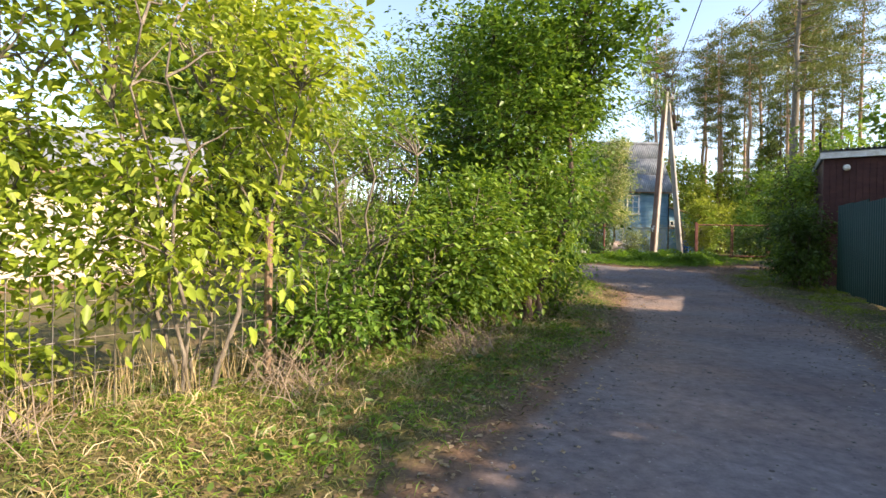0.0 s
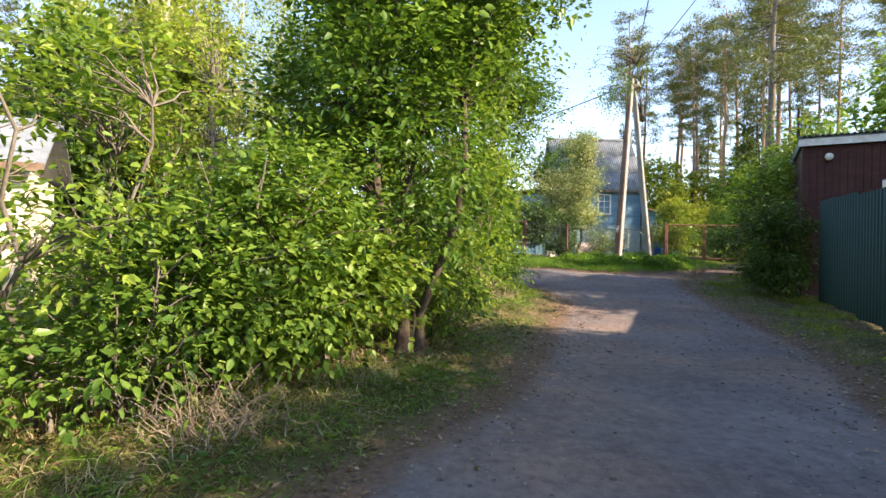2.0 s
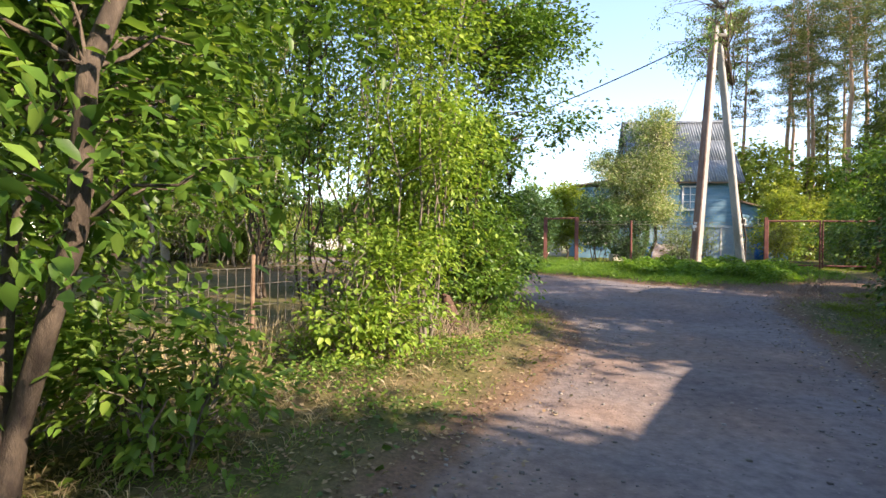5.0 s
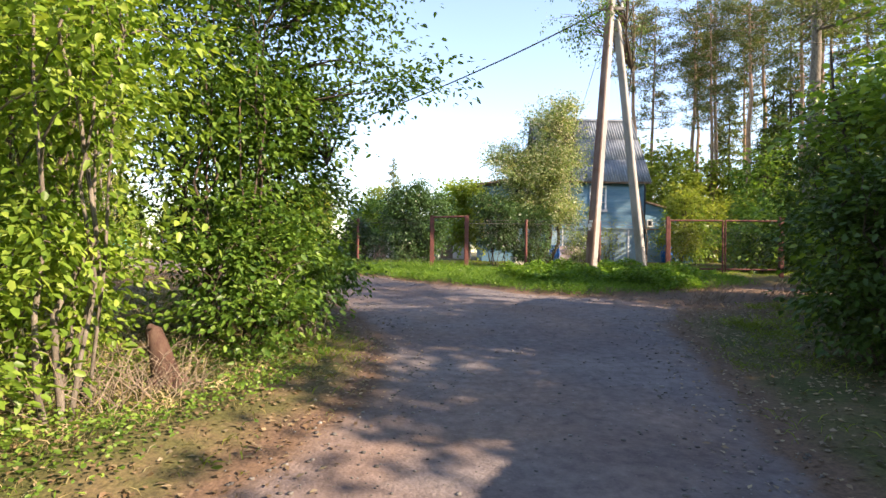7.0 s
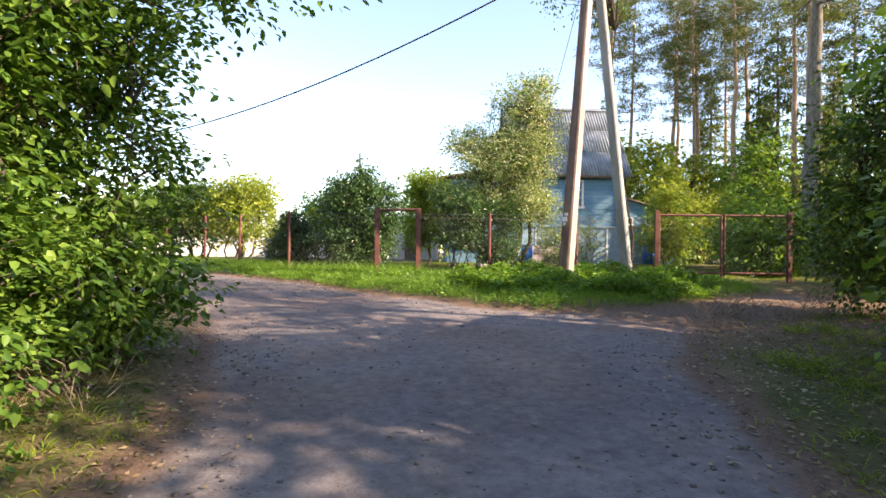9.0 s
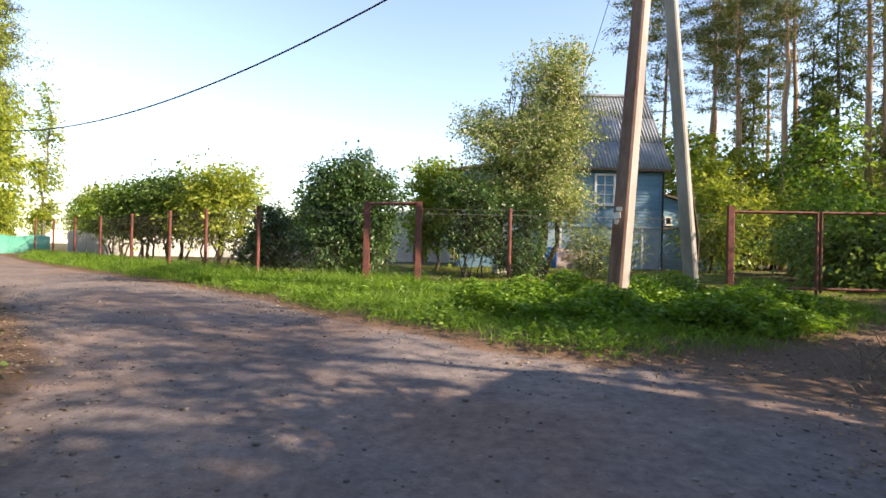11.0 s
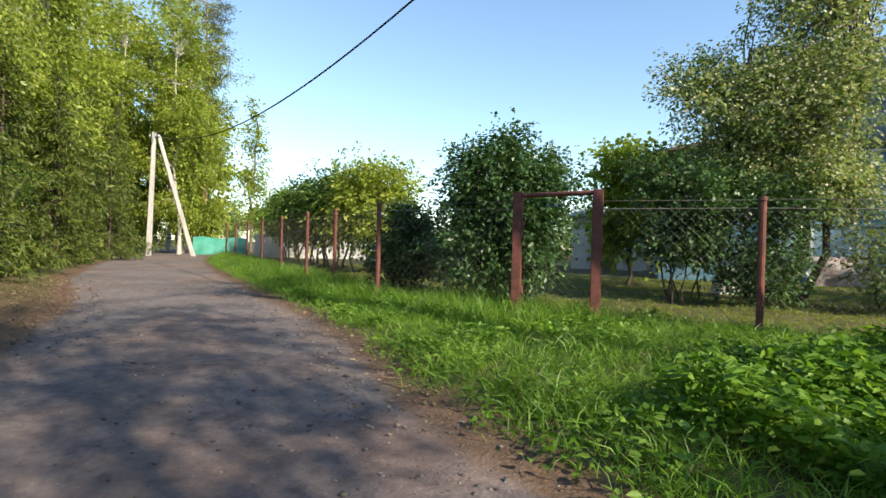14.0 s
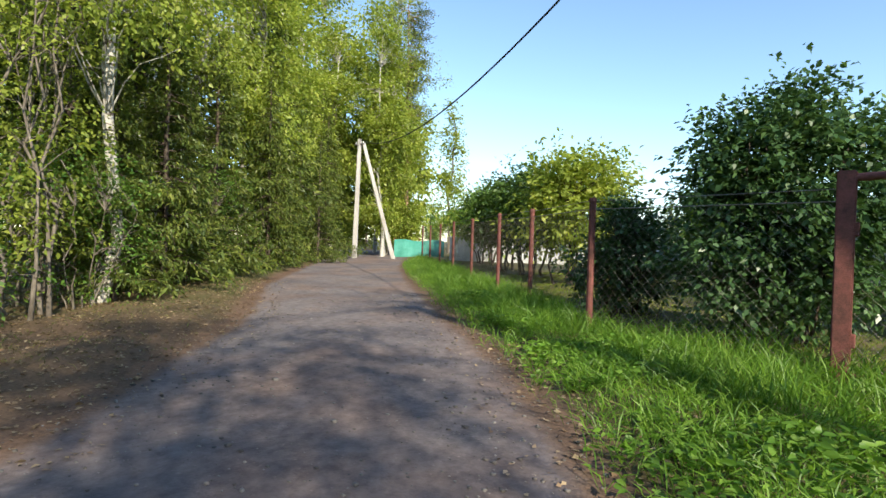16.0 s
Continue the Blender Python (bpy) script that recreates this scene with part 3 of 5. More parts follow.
    # lower wing with a flat-pitched roof
    boxed("wing_wall", W(7.6, 39.3, 0.8), W(11.16, 44.0, 5.2), BLUE_BOARD, h)
    for k in range(14):
        boxed("board", W(7.57, 39.26, 3.1 + 0.15 * k), W(11.15, 39.3, 3.24 + 0.15 * k), BLUE_BOARD, h)
    bm = box(bmesh.new(), (-0.4, -0.5, 0), (3.9, 5.2, 0.09), Matrix.Translation(W(7.5, 39.3, 5.22)) @ Matrix.Rotation(-0.17, 4, "Y"))
    part("wing_roof", bm, BROWN_WOOD, h, "thin dark-edged roof")
    window(h, *W(8.0, 39.27, 1.9), 0.95, 1.2, "porch_window", (3, 2), 0.06)
    window(h, *W(9.25, 39.2, 1.9), 0.25, 1.2, "porch_window", (0, 2), 0.05)
    # lean-to
    bm = bmesh.new()
    v = [bm.verts.new(W(xx, yy, zz)) for yy in (41.2, 45.5) for xx, zz in ((17.0, 0.8), (20.2, 0.8), (20.2, 3.75), (17.0, 4.6))]
    for f in ((0, 1, 2, 3), (7, 6, 5, 4), (0, 4, 5, 1), (1, 5, 6, 2), (2, 6, 7, 3), (3, 7, 4, 0)):
        bm.faces.new([v[i] for i in f])
    part("lean_to", bm, BLUE_BOARD, h)
    bm = box(bmesh.new(), (-0.05, -0.3, 0), (3.55, 4.7, 0.08), Matrix.Translation(W(17.0, 41.2, 4.62)) @ Matrix.Rotation(0.26, 4, "Y"))
    part("lean_to_roof", bm, BROWN_WOOD, h)
    boxed("ledge", W(17.0, 41.1, 2.95), W(20.25, 41.18, 3.02), BROWN_WOOD, h)
    for x in (17.5, 18.5):
        window(h, *W(x, 41.18, 3.2), 0.22, 0.3, "vent_window", (0, 0), 0.05)
    return h


house()


# ---- dark red outbuilding and green sheet fence ----
def shed():
    turn = -31.5
    s = thing("outbuilding", 10.75, 15.15, 0.25, "dark red boarded outbuilding with flat roof and white fascia", "outbuilding", turn)
    L, Dp, H = 6.5, 3.7, 3.72
    boxed("wall", (0, 0, -0.2), (L, Dp, H), RED_WALL, s)
    for k in range(44):
        a = 0.005 + k * 0.148
        boxed("board", (a, -0.022, -0.1), (a + 0.138, 0.0, H - 0.02), RED_WALL, s)
    boxed("roof", (-0.06, -0.13, H + 0.02), (L + 0.25, Dp + 0.3, H + 0.2), SLATE, s, "grey roofing felt")
    boxed("fascia", (-0.09, -0.17, H + 0.0), (L + 0.28, -0.133, H + 0.16), WHITE_PAINT, s, "weathered white fascia board")
    corrugated("roof_edge", L + 0.4, 0.5, SLATE, s, Matrix.Translation((-0.1, -0.22, H + 0.235)), 0.12, 0.02)
    window(s, 1.62, -0.03, 1.65, 1.1, 1.1, "window", (1, 0), 0.1)
    bm = bmesh.new()
    bmesh.ops.create_uvsphere(bm, u_segments=12, v_segments=8, radius=0.09, matrix=Matrix.Translation((0.52, -0.12, H - 0.28)))
    part("wall_lamp", bm, WHITE_PAINT, s, "round white wall lamp", True)
    return s


shed()


def sheet_fence():
    a, b = Vector((10.42, 14.1)), Vector((3.9, -0.6))
    n = int((b - a).length / 1.15)
    ang = math.degrees(math.atan2(b.y - a.y, b.x - a.x))
    f = thing("metal_fence", a.x, a.y, ground_z(a.x, a.y), "tall dark green corrugated metal sheet fence", "fence", ang)
    w = (b - a).length / n
    for i in range(n):
        q = a + (b - a) * (i / n)
        dz = ground_z(q.x, q.y) - ground_z(a.x, a.y)
        u, k, co, qd = 0.0, 0, [], []
        prof = []
        while u < w:
            prof += [(u, 0.0), (min(w, u + 0.06), 0.0), (min(w, u + 0.08), 0.022), (min(w, u + 0.13), 0.022)]
            u += 0.15
        prof.append((w, 0.0))
        for t in (0.0, 0.006):
            for z in (0.04, 2.26):
                co += [(i * w + x, y + t, z + dz) for x, y in prof]
        k = len(prof)
        for j in range(k - 1):
            qd += [(j, j + 1, k + j + 1, k + j), (2 * k + j, 3 * k + j, 3 * k + j + 1, 2 * k + j + 1), (k + j, k + j + 1, 3 * k + j + 1, 3 * k + j)]
        child("sheet", fast_mesh("sheet", np.array(co), np.array(qd), GREEN_SHEET), f)
        boxed("post", (i * w - 0.03, 0.03, -0.2 + dz), (i * w + 0.03, 0.09, 2.2 + dz), GREEN_SHEET, f)
    for z in (0.5, 1.8):
        boxed("rail", (0, 0.035, z), (n * w, 0.075, z + 0.04), GREEN_SHEET, f)


sheet_fence()


# ---- concrete poles and cables ----
def a_pole(name, foot, top, strut_foot, strut_top, label, wide=0.24, brown_side=True):
    z0 = ground_z(foot[0], foot[1])
    p = thing(name, foot[0], foot[1], z0, label, "utility pole")
    o = Vector((foot[0], foot[1], z0))

    def beam(nm, a, b, w0, w1, mat, twist, lab=""):
        a, b = Vector(a) - o, Vector(b) - o
        bm = bmesh.new()
        q = Vector((0, 0, 1)).rotation_difference((b - a).normalized()).to_matrix().to_4x4()
        L = (b - a).length
        rings = []
        for t in (0.0, 0.2, 0.4, 0.6, 0.8, 1.0):
            w = w0 + (w1 - w0) * t
            c = w * 0.12
            pts = [(w / 2 - c, w / 2), (-w / 2 + c, w / 2), (-w / 2, w / 2 - c), (-w / 2, -w / 2 + c), (-w / 2 + c, -w / 2), (w / 2 - c, -w / 2), (w / 2, -w / 2 + c), (w / 2, w / 2 - c)]
            rings.append([bm.verts.new(Matrix.Translation(a) @ q @ Matrix.Rotation(radians(twist), 4, "Z") @ Vector((x, y, L * t))) for x, y in pts])
        for r, s in zip(rings, rings[1:]):
            for i in range(8):
                bm.faces.new((r[i], r[(i + 1) % 8], s[(i + 1) % 8], s[i]))
        bm.faces.new(rings[0][::-1]), bm.faces.new(rings[-1])
        return part(nm, bm, mat, p, lab)

    shaft = beam("pole", (foot[0], foot[1], z0 - 0.4), top, wide, wide * 0.7, CONCRETE if brown_side else PALE_CONCRETE, 40)
    if brown_side:
        # the faces turned to -x and -y are brown all the way up
        shaft.data.materials.append(POLE_BROWN)
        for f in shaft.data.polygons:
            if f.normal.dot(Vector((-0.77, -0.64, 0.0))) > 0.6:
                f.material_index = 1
    beam("strut", (strut_foot[0], strut_foot[1], ground_z(*strut_foot[:2]) - 0.3), strut_top, wide * 0.9, wide * 0.66, CONCRETE if brown_side else PALE_CONCRETE, 50)
    t = Vector(top) - o
    bm = box(bmesh.new(), (-0.35, -0.05, -0.32), (0.35, 0.05, -0.24), Matrix.Translation(t))
    part("cross_arm", bm, WIRE, p, "steel cross arm")
    for x in (-0.3, 0.0, 0.3):
        bm = bmesh.new()
        bmesh.ops.create_cone(bm, cap_ends=True, segments=8, radius1=0.045, radius2=0.025, depth=0.13, matrix=Matrix.Translation(t + Vector((x, 0, -0.18))))
        part("insulator", bm, WHITE_PAINT, p)
    return p


POLE_TOP, FAR_TOP = (10.0, 24.25, 8.5), (-17.6, 41.6, 7.6)
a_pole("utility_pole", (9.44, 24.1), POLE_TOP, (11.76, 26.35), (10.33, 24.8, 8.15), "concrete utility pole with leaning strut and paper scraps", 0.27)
a_pole("utility_pole", (-17.8, 41.6), FAR_TOP, (-16.2, 43.2), (-17.5, 41.8, 7.4), "sunlit pale concrete utility pole with leaning strut", 0.28, False)


def cable(a, b, sag, r=0.012, label="thin black overhead cable"):
    t = np.linspace(0, 1, 40)[:, None]
    a, b = np.array(a, float), np.array(b, float)
    pts = a + (b - a) * t - np.array([0, 0, 1.0]) * sag * 4 * t * (1 - t)
    tb = Tubes()
    tb.add(pts, r, 6)
    tagged(new("overhead_cable", tb.mesh("overhead_cable", CABLE)), label, "cable")


cable((10.0, 24.25, 8.3), FAR_TOP, 2.25, 0.02, "twisted black overhead cable between two poles")
cable(POLE_TOP, (-4.0, -18.0, 8.0), 0.9, 0.014)
cable(POLE_TOP, (2.0, -20.0, 8.2), 0.9, 0.012)
cable((10.0, 24.25, 8.2), (12.0, 40.4, 6.5), 0.5, 0.008)
cable((10.0, 24.25, 8.3), (40, 30, 9), 0.9, 0.008)


# ---- chain-link fence with rusty posts ----
def chain_link(f, a, b, z0, height, cell=0.075, r=0.0015, label=""):
    """Diamond wire mesh between two feet, as thin three-sided wires."""
    a, b = Vector(a), Vector(b)
    L = (b - a).length
    tb = Tubes()
    dx, dy = (b.x - a.x) / L, (b.y - a.y) / L
    at = lambda u, v: (a.x + dx * u, a.y + dy * u, z0 + v)
    u = -height
    while u < L:
        for sgn in (1, -1):
            u0, u1 = (u, u + height) if sgn == 1 else (u + height, u)
            v0, v1 = 0.0, height
            lo, hi = max(0, min(u0, u1)), min(L, max(u0, u1))
            if hi - lo > 0.02:
                g = lambda uu: v0 + (v1 - v0) * (uu - u0) / (u1 - u0)
                tb.add([at(lo, g(lo)), at(hi, g(hi))], r, 3)
        u += cell * 1.42
    return child("mesh", tb.mesh("wire_mesh", WIRE), f, label or "zinc diamond wire mesh")


def tube_post(f, x, y, z0, z1, w=0.07, mat=None, cap=True):
    bm = bmesh.new()
    bmesh.ops.create_cone(bm, cap_ends=True, segments=10, radius1=w / 2, radius2=w / 2, depth=z1 - z0 + 0.3, matrix=Matrix.Translation((x, y, (z0 + z1 - 0.3) / 2)))
    if cap:
        bmesh.ops.create_cone(bm, cap_ends=True, segments=10, radius1=w * 0.62, radius2=w * 0.5, depth=0.05, matrix=Matrix.Translation((x, y, z1 - 0.02)))
    return part("post", bm, mat or RUST, f)


POSTS_LEFT = [(5.1, 27.6), (2.5, 28.25), (0.4, 30.3), (-1.3, 31.75), (-3.6, 33.8), (-5.9, 35.8), (-8.2, 37.8), (-10.5, 39.8), (-12.8, 41.8)]
POSTS_RIGHT = [(6.25, 27.4), (8.2, 27.2), (10.55, 27.0), (12.6, 26.6)]


def garden_fence():
    f = thing("chain_link_fence", 0, 0, 0, "chain-link garden fence with rusty red-brown posts", "fence")
    for row in (POSTS_LEFT, POSTS_RIGHT):
        for i, (x, y) in enumerate(row):
            z = ground_z(x, y)
            if not (row is POSTS_LEFT and i == 0) and not (row is POSTS_RIGHT and i == 0):
                tube_post(f, x, y, z, z + 1.72, 0.085)
        for (ax, ay), (bx, by) in zip(row, row[1:]):
            z = (ground_z(ax, ay) + ground_z(bx, by)) / 2
            chain_link(f, (ax, ay), (bx, by), z + 0.06, 1.5, 0.09 if ay < 34 else 0.16)
            tb = Tubes()
            tb.add([(ax, ay, ground_z(ax, ay) + 1.58), (bx, by, ground_z(bx, by) + 1.58)], 0.006, 4)
            child("top_wire", tb.mesh("top_wire", WIRE), f)
            tb = Tubes()
            tb.add([(ax, ay, ground_z(ax, ay) + 1.69), (bx, by, ground_z(bx, by) + 1.68)], 0.004, 4)
            child("top_wire", tb.mesh("top_wire", WIRE), f)
    return f


garden_fence()


def gate_frame():
    ax, ay, bx, by = 5.1, 27.6, 6.25, 27.4
    z = ground_z(5.7, 27.5)
    g = thing("garden_gate", ax, ay, z, "rusty red steel gate frame with sagging wire mesh", "gate")
    for x, y in ((0, 0), (bx - ax, by - ay)):
        bm = box(bmesh.new(), (x - 0.07, y - 0.06, -0.3), (x + 0.07, y + 0.06, 1.86))
        bmesh.ops.bevel(bm, geom=bm.edges[:], offset=0.012, segments=2, affect="EDGES")
        part("post", bm, RUST, g)
    tb = Tubes()
    tb.add([(0, 0, 1.80), (bx - ax, by - ay, 1.82)], 0.035, 8)
    child("top_bar", tb.mesh("top_bar", RUST), g)
    tb = Tubes()
    tb.add([(0.05, 0, 0.12), (bx - ax - 0.05, by - ay, 0.1)], 0.02, 8)
    child("bottom_bar", tb.mesh("bottom_bar", RUST), g)
    for k in (0.35, 1.3):
        boxed("hinge", (0.055, -0.03, k), (0.1, 0.03, k + 0.12), RUST, g, "", 0.008)
    chain_link(g, (0.08, -0.02), (bx - ax - 0.08, by - ay), 0.14, 1.1, 0.09)
    return g


gate_frame()


def double_gate():
    z = ground_z(14, 26.4)
    g = thing("double_gate", 12.6, 26.6, z, "wide rusty steel tube double gate with wire mesh", "gate", -6)
    for a, b in ((0.06, 1.66), (1.74, 3.34)):
        tb = Tubes()
        for p, q in (((a, 0, 0.12), (a, 0, 1.75)), ((b, 0, 0.02), (b, 0, 1.75)), ((a, 0, 1.72), (b, 0, 1.72)), ((a, 0, 0.2), (b, 0, 0.2))):
            tb.add([p, q], 0.028, 8)
        child("leaf_frame", tb.mesh("leaf_frame", RUST), g)
        chain_link(g, (a, 0), (b, 0), 0.22, 1.48, 0.09)
    for x in (0, 3.4):
        bm = bmesh.new()
        box(bm, (x - 0.05, -0.05, -0.3), (x + 0.05, 0.05, 1.85))
        part("post", bm, RUST, g)
    return g


double_gate()

# ---- plants along the lane, camera's left ----
def ring(n, r, h, seed, rad=0.02, spread=1.0):
    """n stems from one foot, leaning outward."""
    rg = random.Random(seed)
    out = []
    for i in range(n):
        a = i * 6.283 / n + rg.random()
        out.append((math.cos(a) * 0.12 * spread, math.sin(a) * 0.12 * spread, math.cos(a) * r * rg.uniform(0.4, 1), math.sin(a) * r * rg.uniform(0.4, 1), h * rg.uniform(0.7, 1), rad * rg.uniform(0.7, 1.3)))
    return out


LABEL_BUSH = "leafy green roadside bush with many thin stems"
# bright young trees by the wire fence
leafy("bird_cherry", -2.0, 4.3, "sunlit young bird cherry with pale green leaves", "tree", ring(5, 0.9, 3.2, 1, 0.025), [(-0.3, 0, 1.5, 1.1, 1.0, 0.9), (0.1, 0.3, 2.7, 1.3, 1.1, 1.0), (-0.6, 0.2, 3.7, 1.1, 1.1, 0.9)],
      10500, (0.10, 0.047), LEAF_BRIGHT, BARK_GREY, 11, 0.26, 26, 0.0, 0.3, holes=0.6, oval=True)
leafy("bird_cherry", -3.9, 4.2, "sunlit young bird cherry with pale green leaves", "tree", ring(4, 0.8, 3.6, 2, 0.03), [(0, 0, 2.0, 1.3, 1.2, 1.3), (0, 0, 3.6, 1.5, 1.3, 1.2)],
      9000, (0.105, 0.05), LEAF_BRIGHT, BARK_GREY, 12, 0.28, 30, 0.0, 0.3, holes=0.6, oval=True)
leafy("bird_cherry", -0.9, 6.3, "sunlit young bird cherry with pale green leaves", "tree", ring(4, 0.8, 2.6, 3, 0.025), [(0, 0, 1.5, 1.2, 1.1, 0.8), (-0.1, 0.4, 2.5, 0.9, 0.8, 0.6)],
      4600, (0.09, 0.042), LEAF_LIME, BARK_GREY, 13, 0.28, 26, 0.0, 0.3, holes=0.62, oval=True)
leafy("bush", -1.15, 5.35, LABEL_BUSH, "bush", ring(8, 0.7, 1.3, 70, 0.012), [(0, 0, 0.5, 0.75, 0.7, 0.4)], 3500, (0.085, 0.042), LEAF_DEEP, BARK_GREY, 120, 0.2, 28, 0.0, 0.25, holes=0.45, oval=True)
leafy("bush", -0.45, 6.35, LABEL_BUSH, "bush", ring(8, 0.7, 1.3, 71, 0.012), [(0, 0, 0.55, 0.8, 0.7, 0.45), (0.3, 0.2, 1.2, 0.6, 0.6, 0.5)], 4500, (0.08, 0.042), LEAF_DEEP, BARK_GREY, 121, 0.2, 28, 0.0, 0.25, holes=0.6, oval=True)
leafy("bush", -3.3, 3.3, "sunlit shoots growing through the wire fence", "bush", ring(7, 0.6, 1.2, 72, 0.01), [(0, 0, 0.5, 0.8, 0.6, 0.4), (0, 0, 1.1, 0.6, 0.6, 0.4)], 3000, (0.11, 0.05), LEAF_BRIGHT, BARK_GREY, 122, 0.2, 24, 0.0, 0.25, holes=0.55, oval=True)
leafy("bush", 0.6, 9.6, LABEL_BUSH, "bush", ring(8, 0.8, 1.8, 75, 0.014), [(0, 0, 0.9, 0.9, 0.9, 0.8)], 5000, (0.09, 0.045), LEAF_MID, BARK_GREY, 125, 0.2, 28, 0.0, 0.3, holes=0.68, oval=True)
leafy("bush", 1.7, 14.4, LABEL_BUSH, "bush", ring(8, 0.8, 1.8, 76, 0.014), [(0, 0, 0.9, 0.9, 0.9, 0.8)], 4500, (0.085, 0.05), LEAF_LIME, BARK_GREY, 126, 0.2, 28, 0.0, 0.3, holes=0.6, oval=True)
leafy("bush", 0.05, 7.2, LABEL_BUSH, "bush", ring(9, 0.9, 2.0, 4, 0.016), [(0.1, 0, 0.95, 1.0, 0.95, 0.85), (0.3, 0.2, 1.7, 0.7, 0.7, 0.6)], 11000, (0.082, 0.046), LEAF_MID, BARK_GREY, 14, 0.24, 32, 0.0, 0.4, holes=0.55, oval=True)
leafy("bush", -1.4, 8.0, LABEL_BUSH, "bush", ring(8, 0.9, 2.6, 5, 0.018), [(0, 0, 0.6, 1.2, 1.0, 0.5)], 6000, (0.085, 0.04), LEAF_MID, BARK_GREY, 15, 0.26, 32, 0.0, 0.3, oval=True)
leafy("broadleaf_tree", 1.5, 8.75, "dense roadside tree with twin grey trunks", "tree", [(-0.1, 0, -0.7, 0.2, 4.8, 0.085), (0.12, 0.03, 0.9, 0.5, 5.2, 0.062), (0, 0.1, -0.2, 0.9, 5.0, 0.045)],
      [(0, 0.2, 2.2, 1.4, 1.3, 0.9), (-0.4, 0.4, 3.6, 2.0, 1.8, 1.3), (0.3, 0.4, 4.7, 1.9, 1.8, 1.3), (-0.9, -0.5, 1.3, 0.7, 0.6, 0.5), (-0.3, -0.6, 1.5, 0.6, 0.4, 0.35)],
      33000, (0.095, 0.054), LEAF_DEEP, BARK_DARK, 16, 0.27, 36, 0.0, 0.5, limbs=260, holes=0.55, oval=True)
leafy("bush", 0.8, 8.15, LABEL_BUSH, "bush", ring(8, 0.5, 1.3, 77, 0.012), [(0, 0, 0.95, 0.65, 0.6, 0.6)], 5500, (0.095, 0.055), LEAF_LIME, BARK_GREY, 127, 0.2, 28, 0.0, 0.3, oval=True)
leafy("bush", 1.9, 9.6, LABEL_BUSH, "bush", ring(6, 0.5, 1.0, 6, 0.012), [(0, 0, 0.55, 0.6, 0.6, 0.45)], 2800, (0.08, 0.04), LEAF_MID, BARK_GREY, 17, 0.16, 28, holes=0.6, oval=True)
leafy("young_tree", 0.3, 10.6, "young roadside tree with slim stems", "tree", ring(6, 0.8, 4.0, 7, 0.035), [(0, 0, 3.2, 1.4, 1.2, 1.0), (0.3, 0.3, 4.5, 1.4, 1.3, 0.9)], 10000, (0.09, 0.046), LEAF_DEEP, BARK_DARK, 18, 0.3, 34, 0.0, 0.35, holes=0.55, oval=True)
leafy("young_tree", 2.5, 13.6, "clump of thin-stemmed roadside saplings", "tree", ring(12, 0.7, 4.5, 8, 0.022, 3.0), [(0, 0, 1.3, 0.8, 0.8, 0.9), (0.1, 0, 2.8, 1.0, 1.0, 1.1), (0, 0, 4.6, 1.1, 1.1, 1.2), (0.2, 0.2, 6.2, 1.1, 1.0, 1.1)],
      24000, (0.075, 0.044), LEAF_LIME, BARK_GREY, 19, 0.25, 32, 0.0, 0.3, holes=0.45, oval=True)
leafy("bush", 2.3, 12.5, "low pale green shoots at the thicket's foot", "bush", ring(7, 0.6, 0.9, 78, 0.01), [(0, 0, 0.5, 0.7, 0.7, 0.4), (0.1, 0.2, 1.1, 0.5, 0.5, 0.4)], 4000, (0.075, 0.045), LEAF_LIME, BARK_GREY, 128, 0.2, 26, 0.0, 0.3, holes=0.5, oval=True)
leafy("young_tree", 1.0, 15.2, "clump of thin-stemmed roadside saplings", "tree", ring(12, 0.9, 5.0, 9, 0.025, 4.0), [(0, 0, 3.0, 1.2, 1.1, 0.9), (0, 0, 4.4, 1.4, 1.3, 1.4), (0, 0, 6.4, 1.3, 1.3, 1.2)], 20000, (0.08, 0.042), LEAF_MID, BARK_DARK, 20, 0.28, 32, 0.0, 0.3, holes=0.5, oval=True)
leafy("young_tree", 2.9, 16.3, "leaning alder thicket over the lane edge", "tree", ring(12, 0.8, 5.2, 10, 0.02, 3.0), [(0, 0, 1.3, 1.0, 0.9, 0.9), (0, 0.1, 3.0, 1.2, 1.2, 1.2), (0.4, 0.2, 4.8, 1.5, 1.3, 1.2), (1.7, 0.7, 3.7, 0.9, 0.8, 0.65), (1.2, 0.5, 5.0, 1.1, 0.9, 0.9), (0.3, 0, 6.4, 1.2, 1.2, 1.1)],
      34000, (0.08, 0.05), LEAF_DEEP, BARK_DARK, 21, 0.27, 32, 0.0, 0.3, holes=0.3, oval=True)
leafy("bush", 3.25, 15.7, "low dark shoots around the thicket's stems", "bush", ring(8, 0.7, 0.9, 79, 0.01), [(0, 0, 0.55, 0.8, 0.8, 0.45), (0, 0.4, 1.1, 0.7, 0.7, 0.45)], 6500, (0.075, 0.046), LEAF_DEEP, BARK_DARK, 129, 0.22, 28, 0.0, 0.3, holes=0.4, oval=True)
leafy("bush", 3.3, 17.6, LABEL_BUSH, "bush", ring(8, 0.6, 2.4, 11, 0.015), [(0, 0, 0.8, 0.85, 0.9, 0.75), (-0.1, 0.1, 2.0, 0.9, 0.9, 0.85), (0, 0.2, 3.1, 0.8, 0.8, 0.7)], 17000, (0.08, 0.048), LEAF_DEEP, BARK_DARK, 22, 0.2, 30, oval=True)
